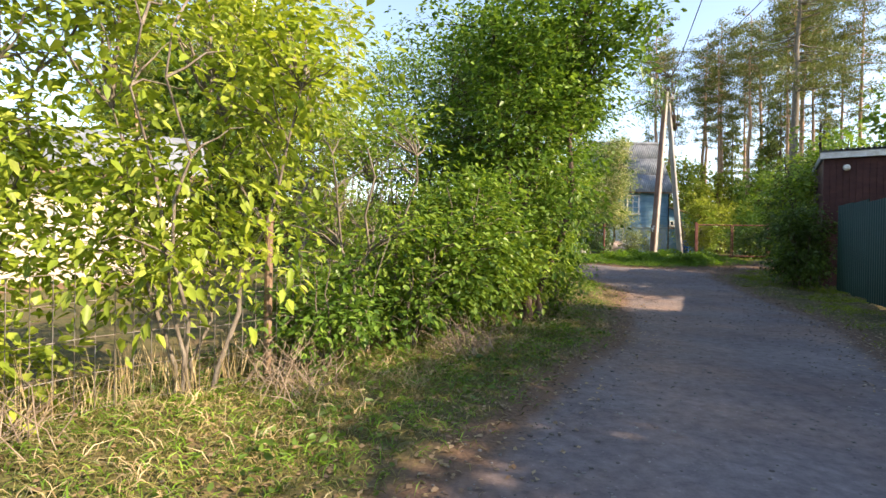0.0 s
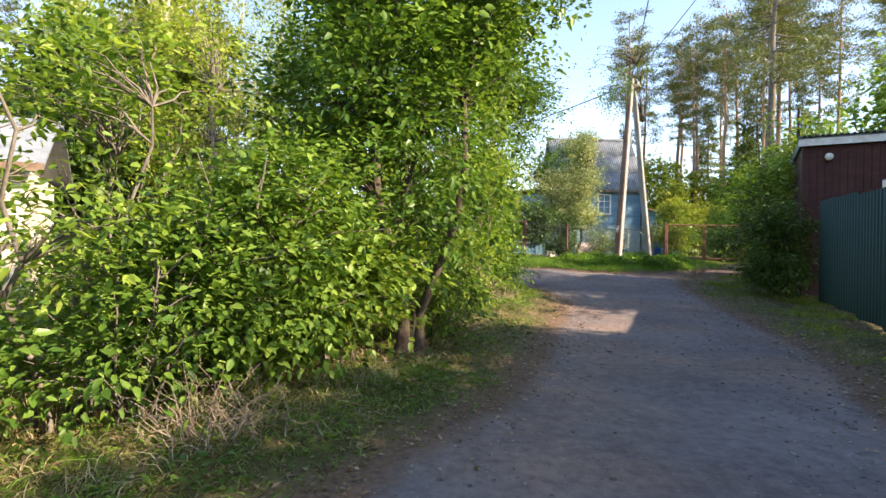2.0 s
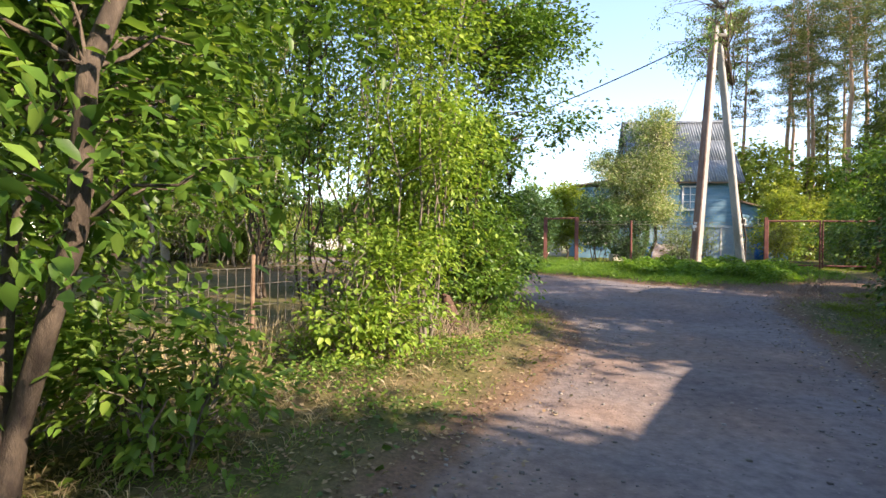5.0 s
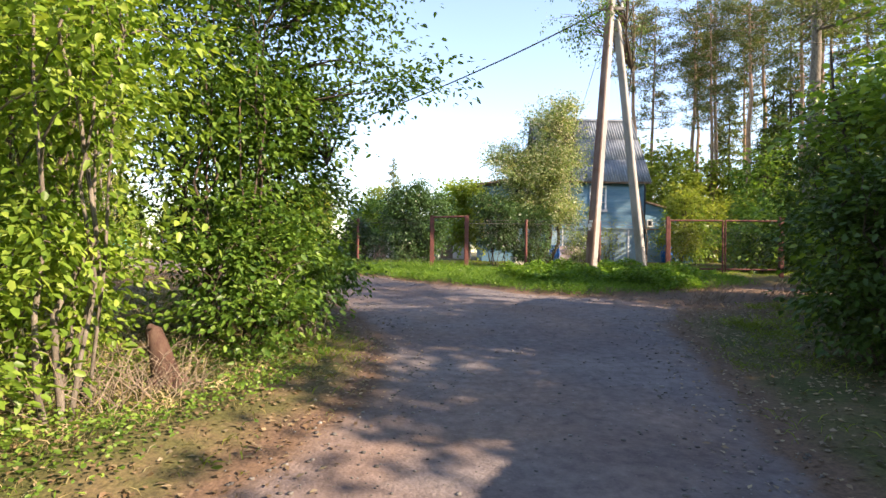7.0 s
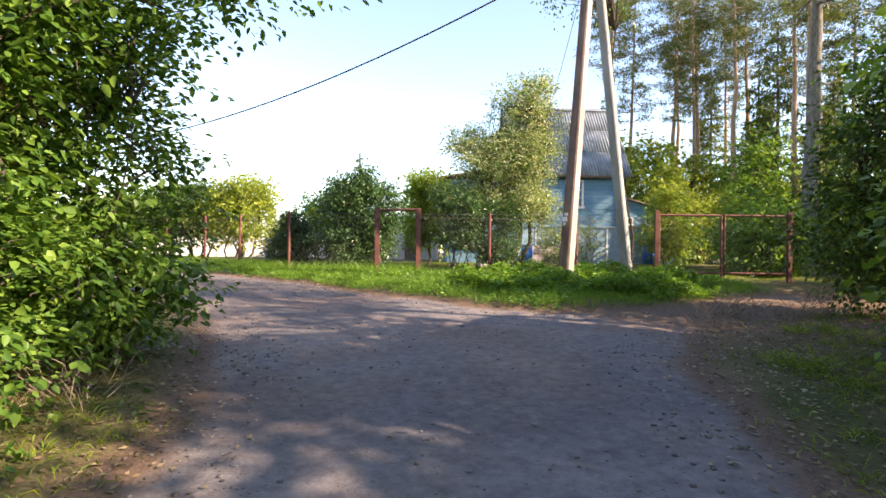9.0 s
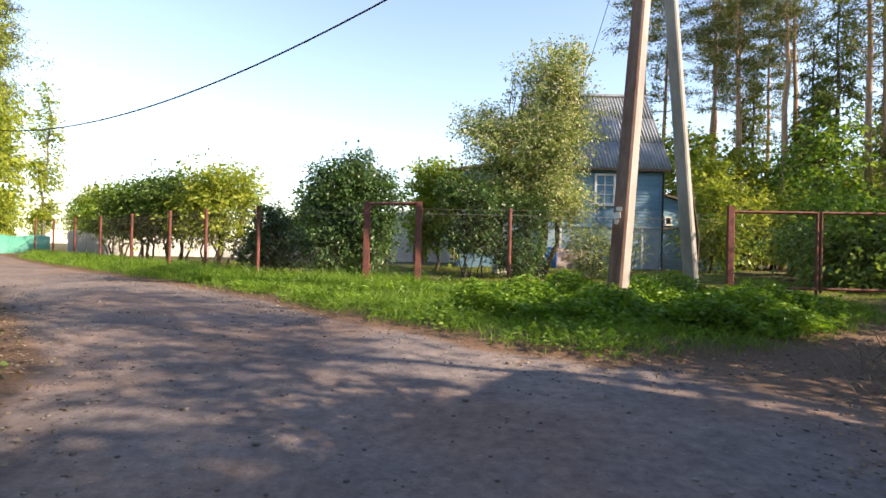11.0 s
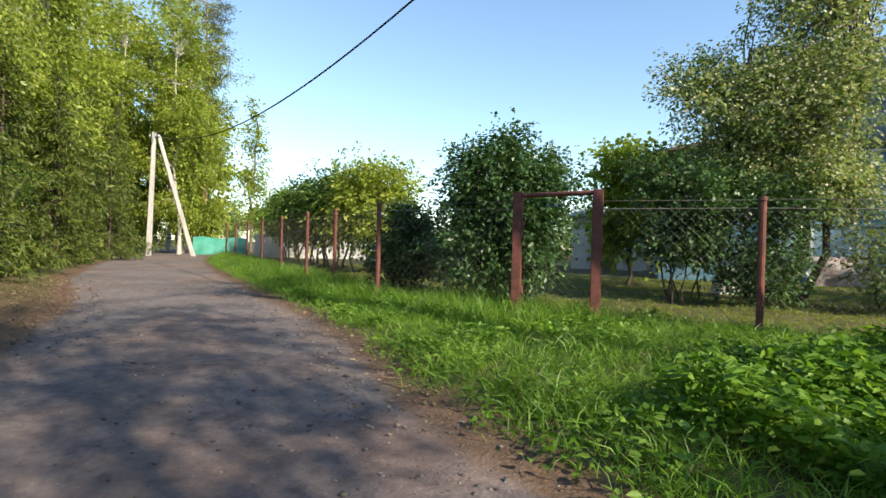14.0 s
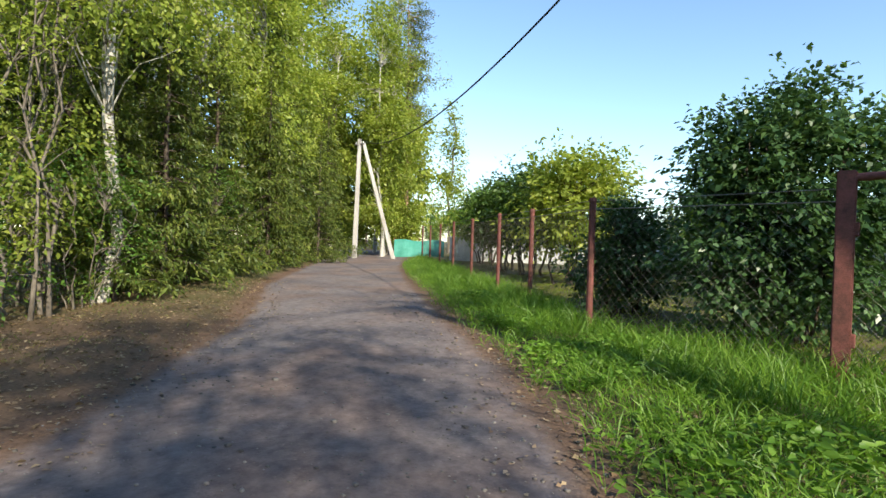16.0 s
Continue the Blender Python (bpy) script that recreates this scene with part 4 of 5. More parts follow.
leafy("young_tree", 1.4, 18.8, "slender young tree at the thicket's end", "tree", ring(6, 0.9, 5.0, 12, 0.03), [(0, 0, 2.0, 1.3, 1.2, 1.4), (0, 0, 4.2, 1.3, 1.2, 1.3), (0, 0, 6.0, 1.1, 1.1, 1.0)], 17000, (0.085, 0.045), LEAF_DARK, BARK_DARK, 23, 0.28, 32, oval=True)
leafy("young_tree", -1.2, 17.0, "slender tree standing inside the thicket", "tree", ring(6, 0.9, 6.0, 14, 0.04), [(0, 0, 3.0, 1.6, 1.5, 1.6), (0, 0, 5.6, 1.6, 1.5, 1.7)], 15000, (0.1, 0.055), LEAF_MID, BARK_DARK, 25, 0.32, 30, oval=True)
for i, (x, y, s) in enumerate(((-8.5, 7.0, 0.9), (-11.5, 19.5, 0.7), (-5.0, 18.5, 1.2), (-13, 11, 1.3))):
    leafy("garden_tree", x, y, "broadleaved garden tree beyond the wire fence", "tree", [(0, 0, 0.3, 0.2, 4.6 * s, 0.12)], [(0, 0, 3.2 * s, 1.7 * s, 1.7 * s, 1.2 * s), (0.3, 0, 4.9 * s, 1.7 * s, 1.6 * s, 1.4 * s), (-0.3, 0.2, 6.3 * s, 1.2 * s, 1.2 * s, 1.1 * s)],
          5500, (0.15, 0.08), LEAF_BIRCH, BARK_GREY, 30 + i, 0.4, 30, holes=0.72)

# ---- right-hand side ----
leafy("maple_tree", 11.75, 16.9, "dark leafy maple overhanging the lane", "tree", [(0, 0, 0.2, 0.1, 5.0, 0.10), (0.1, 0.1, -0.8, 0.3, 4.0, 0.05), (0.2, 0, 0.8, -0.3, 4.4, 0.05)], [(-0.1, 0, 1.4, 1.1, 1.2, 1.1), (-0.2, 0, 2.7, 1.2, 1.2, 0.9), (0.3, 0.1, 3.9, 0.9, 0.9, 0.7)],
      5500, (0.115, 0.09), LEAF_LIME, BARK_DARK, 41, 0.3, 24, 0.0, 0.3, holes=0.8, oval=True)
# grown tall here so that its shade reaches the entrance and verge
leafy("bush", 13.7, 20.5, "dark bush placed to shade the yard entrance", "bush", ring(8, 1.0, 2.2, 21, 0.02), [(0, 0, 1.1, 1.2, 1.3, 1.0), (0.1, 0, 2.6, 1.2, 1.2, 1.0), (0, 0, 3.7, 0.8, 0.8, 0.6)], 14000, (0.10, 0.06), LEAF_DARK, BARK_DARK, 42, 0.28, 30)
leafy("bush", 17.0, 24.0, "green garden shrub behind the double gate", "bush", ring(7, 1.0, 2.6, 22, 0.02), [(0, 0, 1.4, 1.5, 1.5, 1.3), (0, 0, 2.8, 1.4, 1.4, 1.2)], 12000, (0.11, 0.06), LEAF_MID, BARK_DARK, 43, 0.3, 30)

leafy("bush", 10.2, 15.15, "dark dense bush at the outbuilding's corner", "bush", ring(9, 0.8, 1.9, 23, 0.018), [(0, 0, 0.75, 0.7, 0.75, 0.7), (0, 0.1, 1.6, 0.65, 0.7, 0.65)], 9000, (0.085, 0.05), LEAF_DARK, BARK_DARK, 45, 0.22, 30, 0.0, 0.35, holes=0.35, oval=True)

# birch behind the pole: thin trunk and hanging twigs
leafy("birch", 11.8, 26.42, "slim birch with hanging twigs around the pole top", "tree", [(0.1, 0.15, -1.2, -1.2, 8.6, 0.03)], [(-2.0, -1.8, 7.3, 1.5, 1.2, 0.8), (-1.9, -1.7, 8.5, 1.5, 1.2, 0.9), (-2.9, -2.0, 6.5, 0.6, 0.6, 0.4), (-1.0, -1.4, 6.6, 0.5, 0.6, 0.8)],
      6500, (0.065, 0.05), LEAF_DEEP, BARK_DARK, 44, 0.22, 20, 0.9, 0.3, holes=0.82, limbs=200)

# ---- garden behind the fence ----
leafy("apple_tree", 9.75, 32.2, "old apple tree in fading cream blossom", "tree", [(0, 0, 0.4, 0, 3.4, 0.16), (0, 0, -1.2, 0.2, 3.8, 0.09), (0.1, 0, 1.2, 0.2, 4.2, 0.09)],
      [(0.1, 0, 2.6, 1.5, 1.5, 1.0), (-0.6, 0, 4.1, 1.7, 1.7, 1.3), (0.4, 0, 4.4, 1.25, 1.4, 1.3), (0.3, 0, 5.9, 1.2, 1.2, 1.0), (-1.7, 0, 4.6, 1.1, 1.0, 0.8), (-1.2, 0, 2.6, 1.3, 1.2, 0.9), (0.8, 0, 6.7, 0.6, 0.6, 0.45), (0.9, 0, 2.3, 0.7, 0.8, 0.7)],
      48000, (0.092, 0.054), LEAF_APPLE, BARK_DARK, 50, 0.26, 34, 0.0, 0.3, (BLOSSOM, 0.25, 0.06), limbs=260, holes=0.35)
leafy("lilac_bush", 4.35, 29.6, "large dark green lilac bush", "bush", ring(9, 0.8, 2.8, 30, 0.025, 2.0), [(0, 0, 1.1, 1.25, 1.1, 0.95), (0.1, 0, 2.05, 1.2, 1.1, 0.85), (-0.1, 0, 2.6, 0.5, 0.5, 0.45), (0.7, 0.1, 2.4, 0.4, 0.4, 0.45), (-0.6, 0, 2.5, 0.25, 0.25, 0.45), (0.2, 0, 2.85, 0.25, 0.25, 0.4)], 27000, (0.09, 0.058), LEAF_LILAC, BARK_DARK, 51, 0.2, 32, 0.0, 0.45, holes=0.2)
leafy("lilac_bush", 2.0, 30.6, "low dark green lilac bush", "bush", ring(7, 0.6, 1.5, 31, 0.02, 2.0), [(0, 0, 0.75, 0.8, 0.8, 0.6), (0.1, 0, 1.35, 0.6, 0.6, 0.5)], 10000, (0.085, 0.055), LEAF_LILAC, BARK_DARK, 52, 0.17, 32, 0.0, 0.4)
leafy("lilac_bush", 7.6, 31.0, "dark green lilac bush with pale flower heads", "bush", ring(8, 0.7, 2.3, 32, 0.02, 2.0), [(0, 0, 1.2, 0.8, 0.8, 0.6), (0.2, 0, 2.0, 1.0, 0.9, 0.8), (-0.5, 0, 2.5, 0.5, 0.5, 0.6)], 11000, (0.09, 0.06), LEAF_LILAC, BARK_DARK, 53, 0.2, 32, 0.0, 0.4, (BLOSSOM, 0.012, 0.08))
leafy("garden_shrub", 8.95, 31.0, "dense green shrub below the apple tree", "bush", ring(7, 0.6, 1.4, 80, 0.015), [(0, 0, 0.8, 0.7, 0.7, 0.7), (0.2, 0, 1.7, 0.6, 0.6, 0.6)], 8000, (0.085, 0.05), LEAF_LILAC, BARK_DARK, 130, 0.2, 30)
leafy("garden_shrub", 11.0, 31.2, "thin green shrub below the apple tree", "bush", ring(7, 0.6, 1.3, 81, 0.012), [(0, 0, 0.9, 0.6, 0.6, 0.7)], 3000, (0.08, 0.05), LEAF_APPLE, BARK_DARK, 131, 0.2, 24, holes=0.55)
leafy("garden_maple", 6.6, 35.5, "bright green young maple in the garden", "tree", [(0, 0, 0.2, 0, 2.6, 0.06)], [(0, 0, 1.9, 1.1, 1.1, 1.1), (0, 0, 3.1, 0.9, 0.9, 0.8)], 9000, (0.14, 0.12), LEAF_BRIGHT, BARK_DARK, 54, 0.25, 30)
leafy("bush", 12.2, 31.5, "thin young shrub behind the fence", "bush", ring(6, 0.5, 1.6, 33, 0.012), [(0, 0, 1.0, 0.6, 0.6, 0.8)], 1600, (0.07, 0.04), LEAF_BIRCH, BARK_DARK, 55, 0.2, 20, holes=0.6)
leafy("garden_tree", 17.8, 37.5, "fresh green tree beside the house corner", "tree", [(0, 0, 0.2, 0, 3.6, 0.08)], [(0, 0, 1.6, 0.9, 0.9, 1.0), (0.3, 0, 3.0, 0.9, 0.9, 0.8)], 8000, (0.12, 0.08), LEAF_BIRCH, BARK_DARK, 56, 0.3, 30)
for i, (x, y, s, mt) in enumerate(((-1.2, 35.0, 0.85, LEAF_BIRCH), (-3.6, 37.0, 0.82, LEAF_DARK), (-6.0, 39.0, 0.85, LEAF_DARK), (-9.0, 42.0, 0.85, LEAF_MID), (1.2, 40.5, 0.8, LEAF_MID), (-12.5, 46.5, 0.9, LEAF_BIRCH))):
    leafy("orchard_tree", x, y, "round-topped garden tree with many stems", "tree", ring(6, 0.9, 2.6 * s, 40 + i, 0.05, 3.0), [(0, 0, 2.3 * s, 1.8 * s, 1.7 * s, 1.2 * s), (0.3, 0, 3.3 * s, 1.5 * s, 1.5 * s, 0.9 * s)], 9500, (0.145, 0.085), mt, BARK_DARK, 60 + i, 0.3, 30, group="garden trees")

# ---- left woods beyond the bend ----
birches = []
for i, (x, y, h) in enumerate(((-4.9, 25.0, 12), (-7.2, 26.6, 14), (-10.3, 29.0, 14), (-13.8, 32.6, 15), (-17.6, 36.0, 15), (-20.8, 39.5, 14), (-24, 44.5, 16), (-20.6, 46.5, 13), (-23.5, 51, 15))):
    near = i < 3
    b = leafy("birch", x, y, "tall roadside birch with pale trunk", "tree", [(0, 0, 0.4, 0.2, h * (0.9 if near else 0.8), 0.11)], ([] if near else [(0.4, -0.2, h * 0.22, 1.3, 1.3, 1.2)]) + [(0.9, -0.3, h * (0.44 if near else 0.38), 1.9, 1.6, 1.3), (-0.5, 0.4, h * 0.52, 1.9, 2.0, 1.6), (0.7, -0.5, h * 0.68, 1.9, 1.9, 1.5), (0, 0, h * 0.9, 1.3, 1.3, 1.6)],
          15000 if near else 14000, (0.095, 0.062) if near else (0.18, 0.115), LEAF_BIRCH, BARK_BIRCH, 70 + i, 0.36 if near else 0.42, 32, 0.2, 0.3, limbs=180, holes=0.6 if near else 0.15, group="roadside birches")
    birches.append(b)
for i, (x, y, s) in enumerate(((-4.4, 24.6, 0.9), (-7.6, 27.6, 1.0), (-11.4, 31.2, 1.0), (-15.6, 34.6, 1.0), (-3.4, 22.6, 0.8), (-6.5, 23.0, 1.2))):
    leafy("bush", x, y, "tangled undergrowth below the birches", "bush", ring(7, 0.9, 1.8 * s, 60 + i, 0.015), [(0, 0, 0.9 * s, 1.2 * s, 1.2 * s, 0.8 * s), (0, 0, 2.0 * s, 1.0 * s, 1.0 * s, 0.9 * s)], 5500, (0.07, 0.042), LEAF_DEEP, BARK_GREY, 80 + i, 0.26, 30, holes=0.6, group="undergrowth")

for x, y, s in ((-5.6, 24.0, 1.0), (-3.9, 23.5, 0.85)):
    leafy("sapling_clump", x, y, "clump of pale thin-stemmed saplings", "tree", ring(10, 0.9, 7.0 * s, int(x * 10) % 50, 0.03, 5.0), [(0, 0, 2.2 * s, 1.3, 1.2, 1.2), (0, 0, 4.6 * s, 1.6, 1.5, 1.5), (0, 0, 6.8 * s, 1.4, 1.4, 1.2)], 12000, (0.08, 0.05), LEAF_BIRCH, BARK_GREY, 140 + int(y), 0.3, 28, 0.0, 0.3, holes=0.7)

# ---- conifers ----
pine_a = conifer("pine", "tall bare-trunked pine with a high crown", "tree", 20.0, 0.23, 12.0, lambda w: 2.6 * (1 - 0.6 * w) * (0.6 + 0.7 * w), 18, (0.26, 0.05), 85, NEEDLE_PINE, BARK_PINE, 90, 0.10, 0.25, 0.34, 0.5)
pine_b = conifer("pine", "tall bare-trunked pine with a high crown", "tree", 18.0, 0.18, 9.5, lambda w: 2.3 * (1 - 0.5 * w) * (0.6 + 0.7 * w), 17, (0.26, 0.05), 85, NEEDLE_PINE, BARK_PINE, 91, 0.05, 0.3, 0.34, -0.4)
spruce_a = conifer("spruce", "dark conical spruce with drooping boughs", "tree", 13.0, 0.17, 0.8, lambda w: 2.7 * (1 - w) + 0.15, 38, (0.27, 0.075), 50, NEEDLE_SPRUCE, BARK_DARK, 92, -0.25, 0.1, 0.26)
pine_a.matrix_basis = pose(23.8, 49.7, 0.9)
pine_b.matrix_basis = pose(24.3, 47.0, 0.9)
spruce_a.matrix_basis = pose(27.5, 45.5, 0.9)


big_pine = conifer("pine", "thick-trunked pine with long low branches", "tree", 20.0, 0.32, 10.0, lambda w: 3.6 * (1 - 0.55 * w), 22, (0.26, 0.05), 68, NEEDLE_PINE, BARK_GREY, 93, 0.03, 0.3, 0.36, 0.4)
big_pine.matrix_basis = pose(20.5, 31.6, 0.85)


def put(src, rows):
    for x, y, turn, s in rows:
        copy_thing(src, Matrix.Translation((x, y, 0.9)) @ Matrix.Rotation(radians(turn), 4, "Z") @ Matrix.Scale(s, 4))


put(pine_a, ((25.2, 44.3, 60, 1.0), (19.6, 49, 200, 1.05), (30.2, 50.6, 120, 1.1), (24.6, 37.2, 300, 1.0), (34, 38, 20, 1.1), (27, 55, 90, 1.0), (38, 44, 10, 1.1), (22.6, 34.2, 100, 0.95)))
# the pine at (19.5, 12) is unseen and added for shade
put(pine_b, ((30.5, 44, 10, 1.1), (21.5, 51.5, 130, 1.1), (34, 46, 210, 1.1), (36, 40, 330, 1.0), (26, 50, 280, 1.2), (31, 55, 30, 1.1), (19.5, 12.0, 80, 0.9)))
put(spruce_a, ((32, 45, 70, 1.0), (28, 52, 130, 1.1), (-19.5, 39.0, 200, 0.55), (-16.5, 37.0, 30, 0.45), (0, 66, 0, 0.8), (21, 55, 100, 1.0), (36, 50, 10, 1.0), (-12, 29, 150, 1.0), (-8.6, 28.9, 40, 0.5), (-5.9, 26.5, 110, 0.45), (-10.9, 31.9, 250, 0.5), (-12.7, 33.4, 310, 0.42), (-14.4, 36.6, 20, 0.42), (-7.3, 27.6, 200, 0.36), (-9.7, 27.2, 330, 0.95), (-7.6, 25.3, 80, 0.9), (-14.6, 33.7, 150, 1.0), (-5.0, 25.3, 10, 0.34), (-18.6, 40.2, 60, 0.6), (-21.8, 42.2, 80, 0.8), (27, 43, 10, 1.1), (24.5, 36, 50, 0.6)))

for i, (x, y, s) in enumerate(((19.5, 33.0, 1.0), (22.5, 32.0, 1.1), (25.5, 34.0, 1.2), (20.5, 24.0, 1.1), (24, 28.5, 1.2), (28.5, 33.5, 1.2), (19.5, 41.5, 1.1), (22.5, 42.5, 1.3), (17.5, 29.5, 0.7))):
    leafy("undergrowth_tree", x, y, "sunlit green undergrowth among the pines", "tree", ring(5, 1.0, 2.8 * s, 90 + i, 0.03), [(0, 0, 1.1 * s, 1.6 * s, 1.5 * s, 0.9 * s), (0, 0, 2.1 * s, 1.3 * s, 1.3 * s, 0.9 * s)], 6500, (0.165, 0.1), LEAF_BIRCH if i % 2 else LEAF_MID, BARK_DARK, 100 + i, 0.36, 28, group="undergrowth")


# ---- forest behind and around ----
def forest_tree(kind, seed, h, mat):
    return leafy("forest_tree", 0, 0, kind, "tree", [(0, 0, 0.3, 0.2, h * 0.8, 0.13)], [(0, 0, h * 0.35, h * 0.2, h * 0.2, h * 0.18), (0.2, 0, h * 0.6, h * 0.24, h * 0.24, h * 0.2), (0, 0.2, h * 0.82, h * 0.16, h * 0.16, h * 0.16)],
                 3600, (0.30, 0.19), mat, BARK_DARK, seed, 0.5, 18, 0.1, 0.35, limbs=24, z=0.0, group="forest")


f_a, f_b, f_c = (forest_tree("fresh green broadleaved forest tree", 200, 8.0, LEAF_BIRCH), forest_tree("mid-green broadleaved forest tree", 201, 9.5, LEAF_MID), forest_tree("dark green broadleaved forest tree", 202, 7.0, LEAF_DARK))
f_a.matrix_basis, f_b.matrix_basis, f_c.matrix_basis = pose(-2, 68, 0.9), pose(6, 72, 0.9), pose(12, 66, 0.9)
rg = random.Random(5)
for bearing in np.arange(-75, 62, 3.0):
    for rank in range(3):
        dist = rg.uniform(46, 60) + rank * 14 - (8 if bearing > 22 else 0)
        if -62 < bearing and rank < 1:
            continue
        b = radians(bearing + rg.uniform(-1.5, 1.5))
        x, y = 5 + dist * math.sin(b), 14 + dist * math.cos(b)
        low = 0.62 if -45 < bearing < 16 else 0.8
        src = (f_a, f_b, f_c, pine_a, spruce_a)[rg.choice((0, 0, 1, 1, 2, 3, 4) if bearing > 14 else (0, 1, 1, 2, 4))]
        put(src, ((x, y, rg.uniform(0, 360), rg.uniform(0.75, 1.15) * low),))
# unseen trees added behind the green fence and the outbuilding to shade the lane
put(f_b, ((12.6, 2.4, 10, 0.85), (10.8, -1.0, 200, 0.8), (13.6, 5.2, 90, 0.85), (17.8, 10.2, 40, 0.9)))
put(f_c, ((9.0, -4.5, 10, 1.0), (13.0, -6.0, 0, 1.1)))
put(f_a, ((20.5, 36.5, 30, 0.45), (23, 37, 130, 0.5), (27, 41, 230, 0.6), (31, 37, 330, 0.65), (21, 44, 80, 0.8), (25, 45, 180, 0.6), (18.6, 47, 280, 0.95), (30, 47, 20, 0.7), (22.2, 48.2, 70, 1.1), (19.6, 49.8, 250, 1.15), (24.5, 47.5, 160, 0.95), (-24, 42, 60, 1.2), (-22.4, 50.2, 160, 1.3), (-21.6, 48.2, 40, 0.6), (-20.2, 48.8, 200, 0.5), (-23.6, 46.6, 310, 0.65)))
# among these, unseen trees added to shade the house front and the lane
put(f_b, ((26.6, 29.0, 10, 1.3), (25.0, 26.8, 80, 1.15), (29, 27, 90, 0.5), (34, 41, 170, 0.7), (23, 24, 250, 0.45), (28.5, 50, 330, 0.8), (-27, 47, 50, 1.4), (-13.5, 27, 10, 1.2), (12.3, 5.2, 10, 0.8), (11.2, 3.4, 70, 0.66), (9.9, 0.9, 170, 0.72), (14.6, 4.2, 70, 0.8), (18.8, 14.6, 0, 0.8), (18.6, 12.2, 50, 1.1)))
for i, (x, y, turn, s) in enumerate(((-22.3, 48.4, 40, 1.4), (-26.8, 46.0, 130, 1.5), (-19.6, 45.4, 220, 1.0), (-27.5, 52, 300, 1.5), (-24.5, 41.0, 10, 1.4), (-13.2, 29.2, 70, 1.2), (-9.2, 25.4, 200, 1.15))):
    copy_thing(birches[i % 5 + 2], Matrix.Translation((x, y, 0.9)) @ Matrix.Rotation(radians(turn), 4, "Z") @ Matrix.Scale(s, 4))
put(pine_b, ((23.6, 36.6, 20, 0.95), (27.2, 35.2, 200, 1.0)))
put(f_b, ((22.0, 36.8, 100, 0.72),))
# unseen tree behind the outbuilding, placed for its shade on the lane
put(f_c, ((16.4, 15.3, 70, 0.75),))
# aspen out of view, added only to dapple the lane
leafy("aspen", 15.2, 13.1, "unseen thin-crowned young aspen added to dapple the lane", "tree", [(0, 0, 0.3, 0.1, 8.2, 0.08)], [(0, 0, 3.6, 1.0, 1.0, 1.0), (0.1, 0, 5.3, 1.2, 1.2, 1.1), (0, 0, 7.0, 1.3, 1.3, 1.1), (0, 0, 8.5, 1.0, 1.0, 0.8)],
      8000, (0.13, 0.1), LEAF_MID, BARK_GREY, 150, 0.3, 24, holes=0.55)
leafy("poplar", -23.2, 56.4, "slim pale green poplar beyond the lane's bend", "tree", [(0, 0, 0.1, 0, 11.5, 0.12)], [(0, 0, 3.0, 1.0, 1.0, 1.4), (0, 0, 6.0, 1.15, 1.1, 1.8), (0, 0, 9.0, 0.9, 0.9, 1.6), (0, 0, 11.4, 0.5, 0.5, 1.2)], 5000, (0.22, 0.15), LEAF_BIRCH, BARK_GREY, 151, 0.4, 24, 0.0, 0.3, holes=0.4)
put(pine_b, ((-21.5, 49.6, 70, 1.0), (-9.6, 16.8, 30, 0.42)))
# placed to shade the lane and pole weeds; half are out of view
put(f_b, ((14.9, 18.4, 20, 0.46), (14.8, 20.0, 80, 0.56), (16.2, 22.6, 140, 0.59), (15.5, 10.0, 300, 0.8), (13.4, 0.9, 60, 0.9), (11.7, 1.9, 210, 0.78)))
# out of view; its high crown is set to shade the lane's left side
leafy("birch", 17.0, 16.6, "unseen tall birch with a high crown, added to shade the lane", "tree", [(0, 0, -0.2, 0.1, 11.0, 0.13)], [(-0.3, -0.8, 8.6, 1.9, 1.7, 1.2), (0.2, 0.6, 9.8, 2.0, 1.6, 1.4), (0.6, 1.5, 11.4, 1.8, 1.5, 1.3), (-0.2, -0.6, 11.4, 1.7, 1.6, 1.3), (0, 0, 13.0, 1.4, 1.4, 1.1)],
      8500, (0.15, 0.1), LEAF_BIRCH, BARK_BIRCH, 152, 0.4, 26, 0.1, 0.3, limbs=120, holes=0.5, group="roadside birches")
put(f_c, ((-10, 20, 30, 1.1), (-16, 29, 130, 1.3)))

